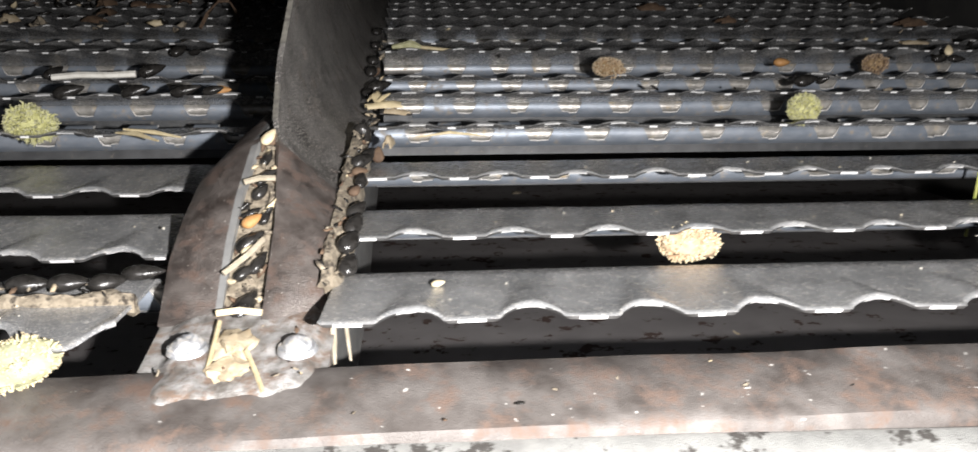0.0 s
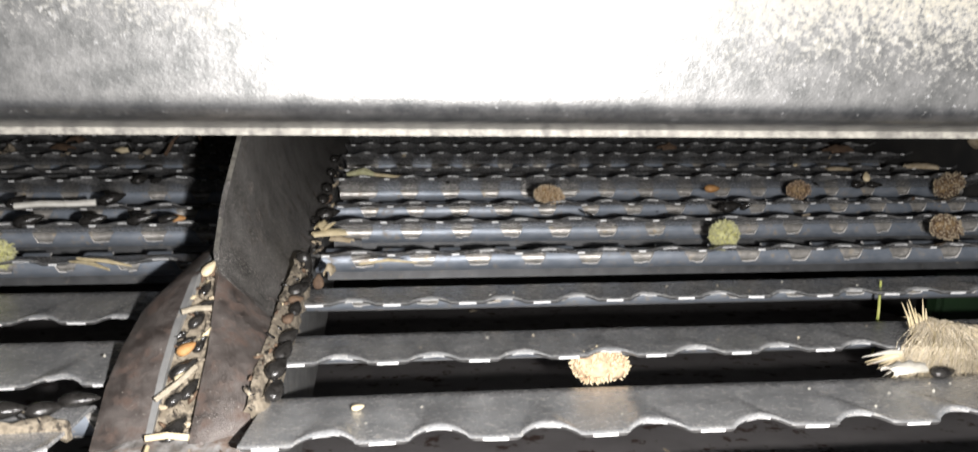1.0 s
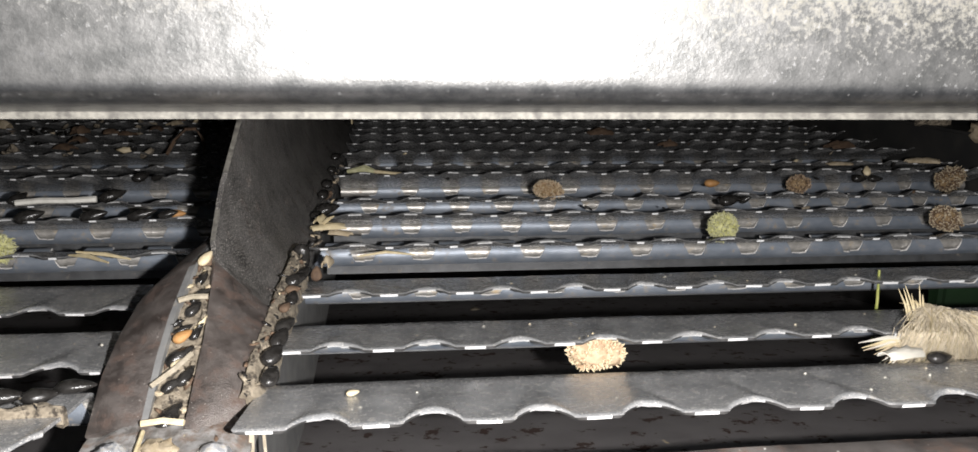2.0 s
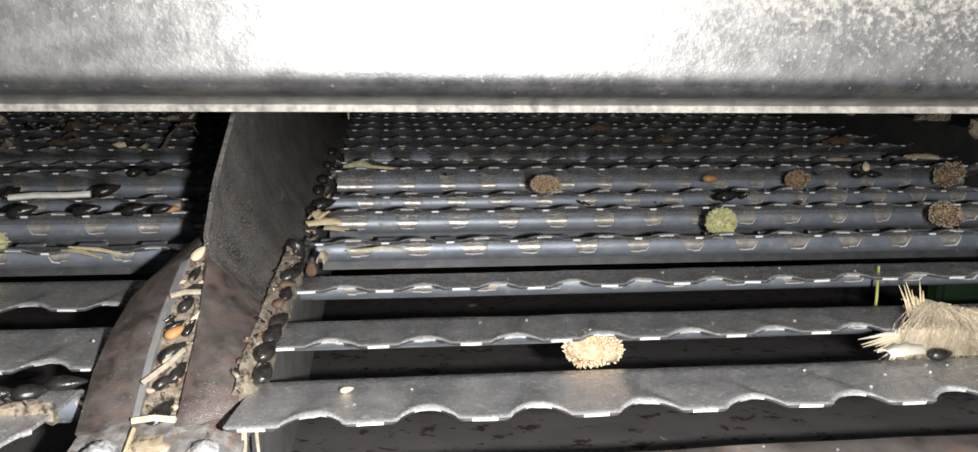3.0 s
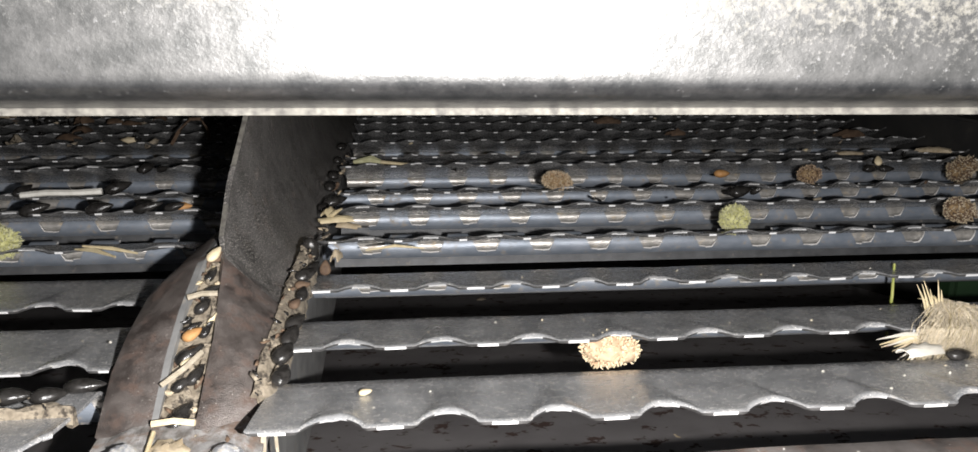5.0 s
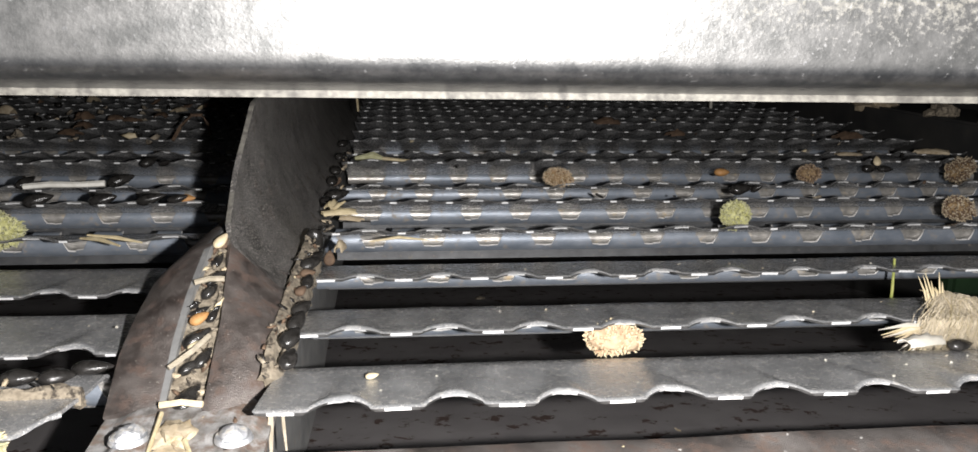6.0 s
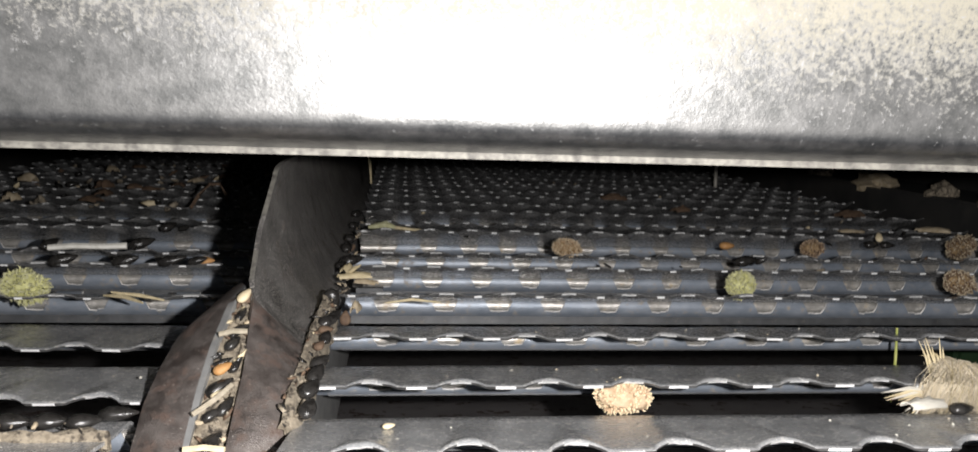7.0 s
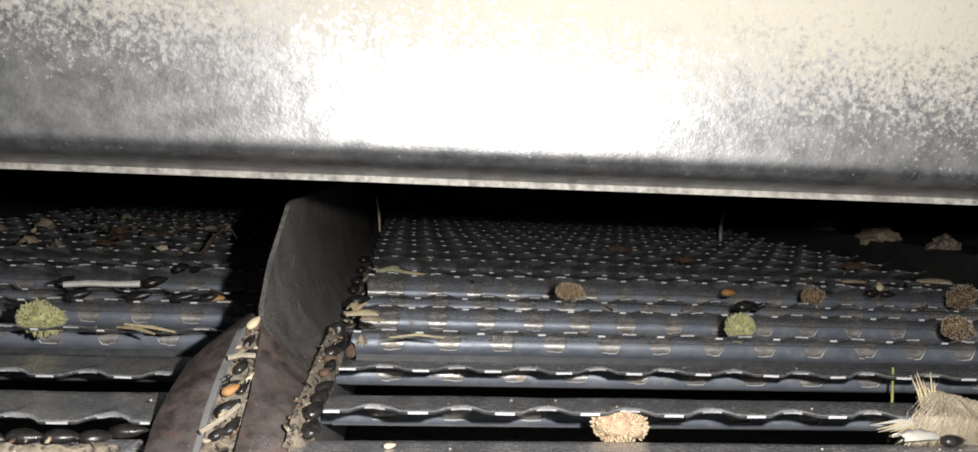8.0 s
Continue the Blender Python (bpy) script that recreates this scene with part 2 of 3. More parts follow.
SLEEVES = [sleeve_mesh(0.0086), sleeve_mesh(0.0080), sleeve_mesh(0.0090)]
OFFSETS_NEAR = (0.0, 0.06, 0.115, 0.16, 0.19, 0.21, 0.225, 0.25, 0.28, 0.33, 0.38, 0.44, 0.5)
OFFSETS_FAR = (0.0, 0.06, 0.13, 0.16, 0.20, 0.26, 0.34, 0.42, 0.5)
LIP = 0.0013


def tooth_at(row, x, phase):
    """How far from a tooth's middle x lies, in tooth pitches, and the tooth's own chance number."""
    f = (x - phase) / PITCH
    tooth = math.floor(f + 0.5)
    return abs(f - tooth), noise.noise(Vector((tooth * 3.1, row * 7.3, 1.5)))


def sieve_slat(row, x0, x1, phase, sleeves, rng, deep=False, sag=0.0):
    """One louvre slat: blade with raised half-cone flutes between flat teeth, bent down to its rod, a flange below and the windowed sleeve round the rod."""
    y0 = TIPS[row]
    lift = RISE[row] if row < len(RISE) else 0.0045 + rng.uniform(-0.002, 0.002)
    lift -= sag
    low = -0.0070
    near = row < 3
    rod_back, rod_z = ((ROD_BACK, ROD_Z - 0.0025) if row < 2 else (ROD_BACK + 0.003, ROD_Z - 0.0025)) if near else (ROD_BACK, ROD_Z)
    cut = 0.0125 if deep else 0.0054 if row == 0 else 0.0042
    high = 0.0022 if row == 0 else 0.0017 if near else 0.0022 if row < 5 else 0.0034
    flute = 0.031 if near else 0.024
    slat = thing("sieve_slat", "grey galvanised louvre slat with scalloped teeth above a sleeved rod", "sieve slat", (0, y0, 0), "sieve slats")
    offsets = OFFSETS_NEAR if row < 7 else OFFSETS_FAR
    xs = [x0, x1]
    for tooth in range(math.floor((x0 - phase) / PITCH) - 1, math.ceil((x1 - phase) / PITCH) + 2):
        xs += [phase + (tooth + sgn * o) * PITCH for o in offsets for sgn in (-1, 1) if x0 + 0.0004 < phase + (tooth + sgn * o) * PITCH < x1 - 0.0004 and (o or sgn > 0) and (o < 0.5 or sgn > 0)]
    xs.sort()
    cols = []
    for x in xs:
        d, wob = tooth_at(row, x, phase)
        half = (0.215 if near else 0.16) + 0.02 * wob
        uc = min(1.0, max(0.0, (d - half + 0.02) / (0.52 - half)))
        end = (cut + 0.0007 * wob) * (1 - (1 - uc) ** 2.2)
        bow = SKEW * x + 0.0006 * noise.noise(Vector((x * 9, row * 3.3, 0)))
        col = [(x, rod_back - 0.002 + bow, rod_z + (0.0030 if near else 0.0036)), (x, LONG + 0.003 + bow, low - 0.0020), (x, LONG + 0.0008 + bow, low - 0.0006)]
        back = [LONG - 0.0006 + (end + LIP - LONG + 0.0006) * v for v in (0, 0.15, 0.3, 0.42, 0.53, 0.63, 0.72, 0.8, 0.87, 0.94, 1.0)]
        for y in back + [end + LIP * v for v in (0.72, 0.48, 0.27, 0.1, 0.0)]:
            z = low + (lift - low) * (1 - y / LONG)
            deepness = max(0.0, 1 - y / flute)
            w = half + (0.5 - half) * (1 - deepness)
            u = min(1.0, max(0.0, (d - w) / (0.501 - w)))
            dome = high * (1 + 0.3 * wob) * deepness * (1 - (1 - u) ** 2.4)
            roll = max(0.0, 1 - (y - end) / LIP)
            z += dome - (0.0003 + 0.0004 * uc) * roll ** 2.6
            z += 0.0004 * noise.noise(Vector((x * 30, y * 60, row * 5.1))) + 0.00012 * noise.noise(Vector((x * 130, y * 130, row * 2.1)))
            col.append((x, y + bow, z))
        cols.append(col)
    rows = [[c[i] for c in cols] for i in range(len(cols[0]))]
    bm = bmesh.new()
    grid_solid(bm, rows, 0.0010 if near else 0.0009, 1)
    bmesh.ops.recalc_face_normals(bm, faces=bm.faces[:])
    # Glints are painted at tooth tips and flute crowns; the rim between goes dark.
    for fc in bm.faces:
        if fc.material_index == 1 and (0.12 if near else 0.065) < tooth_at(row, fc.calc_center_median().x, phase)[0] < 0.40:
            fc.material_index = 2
    part("blade", bm, (M_BLADE, M_TIP_GLINT, M_EDGE_SHADE), slat)
    bm = bmesh.new()
    steps = 12
    tube(bm, [(x0 + (x1 - x0) * k / steps, rod_back + SKEW * (x0 + (x1 - x0) * k / steps), rod_z) for k in range(steps + 1)], 0.0028 if near else 0.0035, 16)
    part("rod", bm, M_CLIP if sleeves else M_ROD, slat, "dusty metal rod inside the sleeve" if sleeves else "blue-grey round rod")
    bm = bmesh.new()
    fr = []
    for z, dy in ((-0.0035, -0.0014), (-0.0039 if near else -0.0075, -0.0018), (-0.0046 if near else -0.0092, -0.0022)):
        fr.append([(x, rod_back + dy + SKEW * x, rod_z + z) for x in (x0 + 0.002, (x0 + x1) / 2, x1)])
    grid_solid(bm, fr, 0.0012)
    bmesh.ops.recalc_face_normals(bm, faces=bm.faces[:])
    part("flange", bm, M_FLANGE, slat)
    if sleeves:
        k = math.ceil((x0 + 0.006 - phase) / PITCH)
        while phase + k * PITCH < x1 - 0.011:
            x = phase + k * PITCH
            c = new("sleeve", rng.choice(SLEEVES))
            c.parent = slat
            c.location = (x, rod_back + SKEW * x, rod_z)
            c.rotation_euler = (radians(rng.uniform(-5, 5)), 0, SKEW)
            c.scale = (1, 0.8, 0.8) if near else (1, 1, 1)
            k += 1
    return slat


rng = random.Random(4)
for row in range(len(TIPS)):
    ph = PHASE[row] if row < len(PHASE) else -0.0125 - 0.001 * (row - 12)
    lean = -0.033 * max(0, TIPS[row] - 0.30)
    sieve_slat(row, -0.030 + lean, 0.424, ph, row < 15, rng)
    sieve_slat(row, -0.46, -0.0785 + lean, ph + rng.uniform(-0.003, 0.003) if row else -0.007, row < 12, rng, row == 0, 0.0045 if row < 3 else 0.002 if row == 3 else 0.0)


# ---------------------------------------------------------------- divider between the two sieve panels
def bezier(a, c, b, s):
    return tuple((1 - s) ** 2 * a[k] + 2 * s * (1 - s) * c[k] + s * s * b[k] for k in range(2))


def between(table, y):
    for (ya, *a), (yb, *b) in zip(table, table[1:]):
        if y <= yb:
            f = min(1, max(0, (y - ya) / (yb - ya)))
            return [p + (q - p) * f for p, q in zip(a, b)]
    return list(table[-1][1:])


divider = thing("divider", "dark rust-stained folded steel divider standing between sieve panels", "divider", (-0.05, 0.2, -0.012))
OFF = Vector((0.05, -0.2, 0.012))
# y, upper edge x z, control x z, lower edge x z
RIGHT = [(0.197, -0.047, -0.008, -0.0405, -0.009, -0.034, -0.013),
         (0.208, -0.0472, -0.002, -0.0370, 0.001, -0.0305, -0.008),
         (0.225, -0.0475, 0.007, -0.0345, 0.0085, -0.0290, -0.004),
         (0.258, -0.0505, 0.0225, -0.0420, 0.012, -0.0290, 0.002),
         (0.264, -0.052, 0.027, -0.0470, 0.011, -0.0290, 0.002),
         (0.290, -0.053, 0.042, -0.0520, 0.011, -0.0295, 0.003),
         (0.322, -0.053, 0.0605, -0.0530, 0.012, -0.0300, 0.000),
         (0.335, -0.053, 0.062, -0.0535, 0.012, -0.031, -0.004),
         (1.600, -0.096, 0.064, -0.0965, 0.012, -0.074, -0.006)]
ys = [0.197 + 0.0035 * k for k in range(40)] + [0.34 + 0.06 * k for k in range(22)]
rows = []
for y in ys:
    ax, az, cx, cz, bx, bz = between(RIGHT, y)
    line = []
    for k in range(15):
        x, z = bezier((ax, az), (cx, cz), (bx, bz), k / 14)
        d = 0.0005 * noise.noise(Vector((x * 60, y * 40, z * 60)))
        line.append(Vector((x + d, y, z + d)) + OFF)
    rows.append(line)
bm = grid_solid(bmesh.new(), rows, 0.0018)
bmesh.ops.recalc_face_normals(bm, faces=bm.faces[:])
for f in bm.faces:
    c = f.calc_center_median() - OFF
    if c.y + 0.25 * (c.z - 0.01) + 0.006 * noise.noise(c * 160) < 0.258:
        f.material_index = 1
    ax, az = between(RIGHT, c.y)[:2]
    if (c.x - ax) ** 2 + (c.z - az) ** 2 < (0.0005 if c.y < 0.262 else 0.0010) ** 2:
        f.material_index = 2
part("tall_sheet", bm, (M_DARK, M_FLG, M_RIM), divider)
LEFT = [(0.199, -0.0575, -0.0095, -0.0655, -0.0075, -0.0730, -0.0104),
        (0.220, -0.0580, 0.003, -0.0680, 0.002, -0.0750, -0.0012),
        (0.236, -0.0580, 0.011, -0.0680, 0.0095, -0.0750, 0.0045),
        (0.258, -0.0565, 0.0215, -0.0680, 0.017, -0.0755, 0.0085),
        (0.280, -0.0562, 0.0225, -0.0645, 0.020, -0.0700, 0.0130),
        (0.297, -0.0560, 0.0220, -0.0595, 0.022, -0.0635, 0.0185)]
rows = []
for k in range(30):
    y = 0.199 + 0.098 * k / 29
    ax, az, cx, cz, bx, bz = between(LEFT, y)
    rows.append([Vector((*bezier((ax, az), (cx, cz), (bx, bz), j / 10), 0)).xzy + Vector((0, y, 0)) + OFF for j in range(11)])
bm = grid_solid(bmesh.new(), rows, -0.0018)
bmesh.ops.recalc_face_normals(bm, faces=bm.faces[:])
for f in bm.faces:
    c = f.calc_center_median() - OFF
    ax, az = between(LEFT, c.y)[:2]
    if (c.x - ax) ** 2 + (c.z - az) ** 2 < 0.0012 ** 2:
        f.material_index = 1
part("short_sheet", bm, (M_FLG, M_RAIL), divider)
bm = bmesh.new()
rows = []
for k in range(61):
    x = -0.0725 + 0.0435 * k / 60
    line = []
    for j in range(29):
        y = 0.160 + 0.043 * j / 28
        edge = 0.004 * noise.noise(Vector((x * 120, y * 120, 3)))
        mask = ease(0.0, 0.005, min(x + 0.0690, -0.0300 - x) + edge * 0.6) * ease(0.0, 0.005, y - 0.166 + edge * 1.4)
        base = -0.0118 - (0.1815 - y) * 0.11
        line.append((x, y, base - 0.0012 + mask * (0.0028 + 0.0006 * noise.noise(Vector((x * 200, y * 200, 7))) + 0.0004 * noise.noise(Vector((x * 700, y * 700, 1))))))
    rows.append(line)
grid_solid(bm, rows, -0.003)
bmesh.ops.recalc_face_normals(bm, faces=bm.faces[:])
bmesh.ops.translate(bm, verts=bm.verts[:], vec=OFF)
part("foot", bm, M_FOOT, divider, "whitish dusty welded foot plate")
for bx, by, bz in ((-0.0360, 0.183, -0.0105), (-0.0615, 0.184, -0.0105)):
    bm = bmesh.new()
    r = bmesh.ops.create_cone(bm, cap_ends=True, segments=20, radius1=0.0048, radius2=0.0044, depth=0.0012)
    vv = lump(bm, 0.0038, 0.0038, 0.0026, (0, 0, 0.0002), 0.28, 2.2, 3, bx * 100)
    bmesh.ops.translate(bm, verts=bm.verts[:], vec=Vector((bx, by, bz + 0.0020)) + OFF)
    part("rivet", bm, M_ZINC, divider, "worn shiny zinc rivet head")

# seed dust packed in the fold
bm = bmesh.new()
rows = []
for k in range(28):
    y = 0.199 + 0.068 * k / 27
    r0, l0 = between(RIGHT, y), between(LEFT, y)
    rows.append([(l0[0] - 0.001 + (r0[0] - l0[0] + 0.002) * j / 6, y, min(r0[1], l0[1]) - 0.0022 + 0.0012 * noise.noise(Vector((j * 0.7, y * 300, 0)))) for j in range(7)])
grid_solid(bm, rows, 0.004)
bmesh.ops.recalc_face_normals(bm, faces=bm.faces[:])
tagged(part("packed_dust", bm, M_DUST), "pale chaff dust packed in the divider fold", "chaff dust", kind="stuff")

# ---------------------------------------------------------------- frame
bm = bmesh.new()
rows = [[(x0, y, z) for x0, y, z in ((-0.066 - 0.033 * max(0, y - 0.3), y, -0.0210), (-0.032 - 0.033 * max(0, y - 0.3), y, -0.0140), (-0.031 - 0.033 * max(0, y - 0.3), y, -0.060))] for y in (0.19, 0.3, 0.8, 1.65)]
grid_solid(bm, rows, 0.003)
bmesh.ops.recalc_face_normals(bm, faces=bm.faces[:])
tagged(part("frame_rail", bm, M_RAIL), "grey steel frame rail under the divider", "rail", kind="structure")

def profile_bar(name, prof, x0, x1, mat, skew, steps=40, wob=0.0):
    bm = bmesh.new()
    rows = []
    for k in range(steps + 1):
        x = x0 + (x1 - x0) * k / steps
        rows.append([(x, y + skew * x + wob * noise.noise(Vector((x * 40, y * 200, z * 200))), z + wob * noise.noise(Vector((x * 40, y * 200, z * 200 + 9)))) for y, z in prof])
    vs = [[bm.verts.new(p) for p in r] for r in rows]
    m = len(prof)
    for a, b in zip(vs, vs[1:]):
        for j in range(m):
            bm.faces.new((a[j], a[(j + 1) % m], b[(j + 1) % m], b[j]))
    bm.faces.new(vs[0][::-1])
    bm.faces.new(vs[-1])
    bmesh.ops.recalc_face_normals(bm, faces=bm.faces[:])
    return part(name, bm, mat)


bar = profile_bar("cross_bar", [(0.1815, -0.030), (0.1815, -0.0125), (0.1805, -0.0118), (0.170, -0.0125), (0.160, -0.0136), (0.157, -0.0144), (0.1555, -0.0165), (0.1555, -0.030)], -0.5, 0.6, M_RUST, 0.03, 160, 0.0005)
tagged(bar, "rusty brown steel cross bar under the sieve end", "cross bar", kind="structure")
edge = profile_bar("white_edge", [(0.1572, -0.032), (0.1572, -0.0170), (0.155, -0.0160), (0.1475, -0.0172), (0.147, -0.032)], -0.5, 0.6, M_WHITE, 0.004, 120, 0.0005)
tagged(edge, "worn white metal edge along the rusty bar", "metal edge", kind="structure")

# bent zinc sheet hanging over the sieve end
prof = [(0.1500, 0.4200), (0.1660, 0.1700), (0.1715, 0.1350), (0.1745, 0.1150), (0.1762, 0.1000), (0.1768, 0.0935), (0.1772, 0.0900), (0.1775, 0.0853), (0.1778, 0.0836), (0.1783, 0.0823), (0.1792, 0.0812), (0.1806, 0.0802), (0.1844, 0.0791), (0.1883, 0.0780), (0.1922, 0.0768), (0.1927, 0.0758), (0.1928, 0.0741)]
rows = []
for k in range(261):
    x = -0.6 + 1.3 * k / 260
    rows.append([(x, y, z + 0.0004 * noise.noise(Vector((x * 6, 0, z * 8)))) for y, z in prof])
bm = bmesh.new()
grid_solid(bm, rows, -0.0012)
bmesh.ops.recalc_face_normals(bm, faces=bm.faces[:])
for f in bm.faces:
    z = f.calc_center_median().z
    f.material_index = 1 if z < 0.0758 else 0
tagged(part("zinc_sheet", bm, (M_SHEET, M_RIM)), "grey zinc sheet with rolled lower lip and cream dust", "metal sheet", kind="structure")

# pan under the sieve, side and back walls; west, north and roof panels are added
bm = bmesh.new()
rows = [[(x, y, -0.111 - 0.17 * (y - 0.476)) for x in (-0.6, 0, 0.6)] for y in (1.75, 1.0, 0.5, 0.152)]
grid_solid(bm, rows, 0.004)
bmesh.ops.recalc_face_normals(bm, faces=bm.faces[:])
tagged(part("floor", bm, M_PAN, None, "", False), "dark painted grain pan with rust spots", "pan", kind="structure")
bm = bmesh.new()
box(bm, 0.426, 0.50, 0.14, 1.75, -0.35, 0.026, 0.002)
tagged(part("wall_east", bm, M_BLACK), "added black panel closing the far side with a dusty ledge", "wall", kind="structure")
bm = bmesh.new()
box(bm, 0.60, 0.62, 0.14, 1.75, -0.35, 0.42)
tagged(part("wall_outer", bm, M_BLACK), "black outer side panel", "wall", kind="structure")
# Unseen panels added from here on to close the box and keep it dark.
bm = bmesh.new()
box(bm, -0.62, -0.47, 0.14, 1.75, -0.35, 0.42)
tagged(part("wall_west", bm, M_BLACK), "added black panel closing the far side", "wall", kind="structure")
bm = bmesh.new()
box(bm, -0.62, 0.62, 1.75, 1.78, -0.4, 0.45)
tagged(part("wall_north", bm, M_BLACK), "added black backdrop for the darkness behind the last slats", "wall", kind="structure")
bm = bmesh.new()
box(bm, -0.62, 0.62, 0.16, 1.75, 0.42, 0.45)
tagged(part("ceiling", bm, M_BLACK), "added dark roof panel out of sight", "ceiling", kind="structure")


# ---------------------------------------------------------------- loose things on the sieve
def burr(at, rx, ry, rz, coat, tips, body, label, spines=300, seed=1, turn=0.0, lean=0.0, length=0.30):
    """An oval seed head: lumpy body, a coat of short hooked spines and their paler worn ends."""
    r = random.Random(seed)
    b = thing("burr", label, "burr", at, "burrs")
    b.rotation_euler = (0, lean, turn)
    bm = bmesh.new()
    lump(bm, rx * 0.80, ry * 0.80, rz * 0.80, (0, 0, 0), 0.25, 2.5, 3, seed)
    part("body", bm, body, b)
    coat_bm, tip_bm = bmesh.new(), bmesh.new()
    small = min(rx, ry, rz)
    for k in range(spines):
        zz = 1 - 2 * (k + 0.5) / spines
        a = k * 2.399963 + r.uniform(-0.3, 0.3)
        h = math.sqrt(1 - zz * zz)
        d = Vector((h * math.cos(a), h * math.sin(a), zz + r.uniform(-0.06, 0.06)))
        swell = 1 + 0.22 * noise.noise(d * 2.1 + Vector((seed, 0, 0)))
        root = Vector((d.x * rx, d.y * ry, d.z * rz)) * 0.74 * swell
        way = Vector((d.x / rx, d.y / ry, d.z / rz)).normalized()
        way = (way + Vector((r.uniform(-.4, .4), r.uniform(-.4, .4), r.uniform(-.4, .4)))).normalized()
        ln = small * length * r.uniform(0.6, 1.35)
        mid = root + way * ln * 0.65
        hook = way.cross(Vector((r.uniform(-1, 1), r.uniform(-1, 1), r.uniform(-1, 1)))) * ln * 0.35
        thick = small * r.uniform(0.045, 0.075)
        tube(coat_bm, [root, mid], [thick * 1.5, thick], 4)
        tube(tip_bm, [mid, mid + way * ln * 0.3 + hook], [thick, thick * 0.35], 4)
    part("spine_coat", coat_bm, coat, b)
    part("spine_tip_coat", tip_bm, tips, b, "paler worn spine ends")
    return b


burr((0.0718, 0.2365, -0.0050), 0.0114, 0.0078, 0.0058, M_BURRB, M_KERNEL, M_BURR, "pale tan spiny burr lying between two slats", 560, 1, 0.2, 0.08, 0.24)
burr((0.092, 0.465, 0.006), 0.0104, 0.0062, 0.0056, M_BURR, M_CHAFF, M_BODY, "brown spiny burr on the sieve slats", 420, 2, 0.1, 0.1)
burr((0.163, 0.372, 0.004), 0.0078, 0.0070, 0.0074, M_BURRG, M_GREENY, M_BURRG, "round green spiny burr on the sieve slats", 520, 3, 0, 0, 0.26)
burr((0.283, 0.381, 0.005), 0.0110, 0.0070, 0.0062, M_BROWN, M_CHAFF, M_BODY, "brown spiny burr on the sieve slats", 420, 4, 0.4, 0.25)
burr((0.252, 0.482, 0.005), 0.0084, 0.0062, 0.0055, M_BROWN, M_BURR, M_BODY, "small brown spiny burr on the sieve slats", 320, 5, 0, -0.1)
burr((0.359, 0.494, 0.006), 0.0122, 0.0070, 0.0064, M_BROWN, M_CHAFF, M_BODY, "large brown spiny burr near the side wall", 420, 6, 0.3, -0.35, 0.42)
burr((-0.167, 0.350, 0.004), 0.0100, 0.008, 0.0075, M_BURRG, M_GREENY, M_BURRG, "greenish yellow spiny burr on the sieve slats", 420, 7, 0.2, 0.3, 0.35)


def seed_mesh(name, length, wide, high, mat, kind=0):
    bm = bmesh.new()
    r = bmesh.ops.create_icosphere(bm, subdivisions=3, radius=1)
    for v in r["verts"]:
        taper = 1 - 0.38 * v.co.x - 0.12 * v.co.x ** 2
        k = 1 + 0.07 * noise.noise(v.co * 2.2 + Vector((kind, 0, 0)))
        v.co = Vector((v.co.x * length / 2, v.co.y * wide / 2 * taper * k, v.co.z * high / 2 * taper * k))
    me = bpy.data.meshes.new(name)
    bm.to_mesh(me)
    bm.free()
    me.materials.append(mat)
    me.shade_smooth()
    return me


SEEDS = [seed_mesh("sunflower_seed", 0.0112, 0.0062, 0.0046, M_SEED, 1), seed_mesh("sunflower_seed", 0.0098, 0.0056, 0.0042, M_SEED, 5.2), seed_mesh("sunflower_seed", 0.0118, 0.0054, 0.0040, M_SEED, 9.1)]
KERNELS = [seed_mesh("kernel", 0.009, 0.005, 0.0035, M_KERNEL, 2.2), seed_mesh("kernel", 0.007, 0.0045, 0.0032, M_ORANGE, 4.4), seed_mesh("kernel", 0.007, 0.0048, 0.0035, M_BROWN, 6.4)]


def seed(at, rz=0.0, rx=0.0, ry=0.0, which=0, scale=1.0, label="black shiny sunflower seed lying on the sieve"):
    ob = new("sunflower_seed", SEEDS[which % 3])
    ob.location, ob.rotation_euler, ob.scale = at, (radians(rx), radians(ry), radians(rz)), (scale, scale, scale)
    return tagged(ob, label, "seed", "sunflower seeds")


def kernel(at, rz=0.0, ry=0.0, which=0, scale=1.0, label="pale husked kernel among the seeds"):
    ob = new("kernel", KERNELS[which])
    ob.location, ob.rotation_euler, ob.scale = at, (0, radians(ry), radians(rz)), (scale, scale, scale)
    return tagged(ob, label, "kernel", "kernels")


def straw(points, radius, mat, label, name="straw", category="straw", sides=6):
    o = Vector(points[0])
    bm = bmesh.new()
    tube(bm, [Vector(p) - o for p in points], radius, sides)
    ob = part(name, bm, mat)
    ob.location = o
    return tagged(ob, label, category)


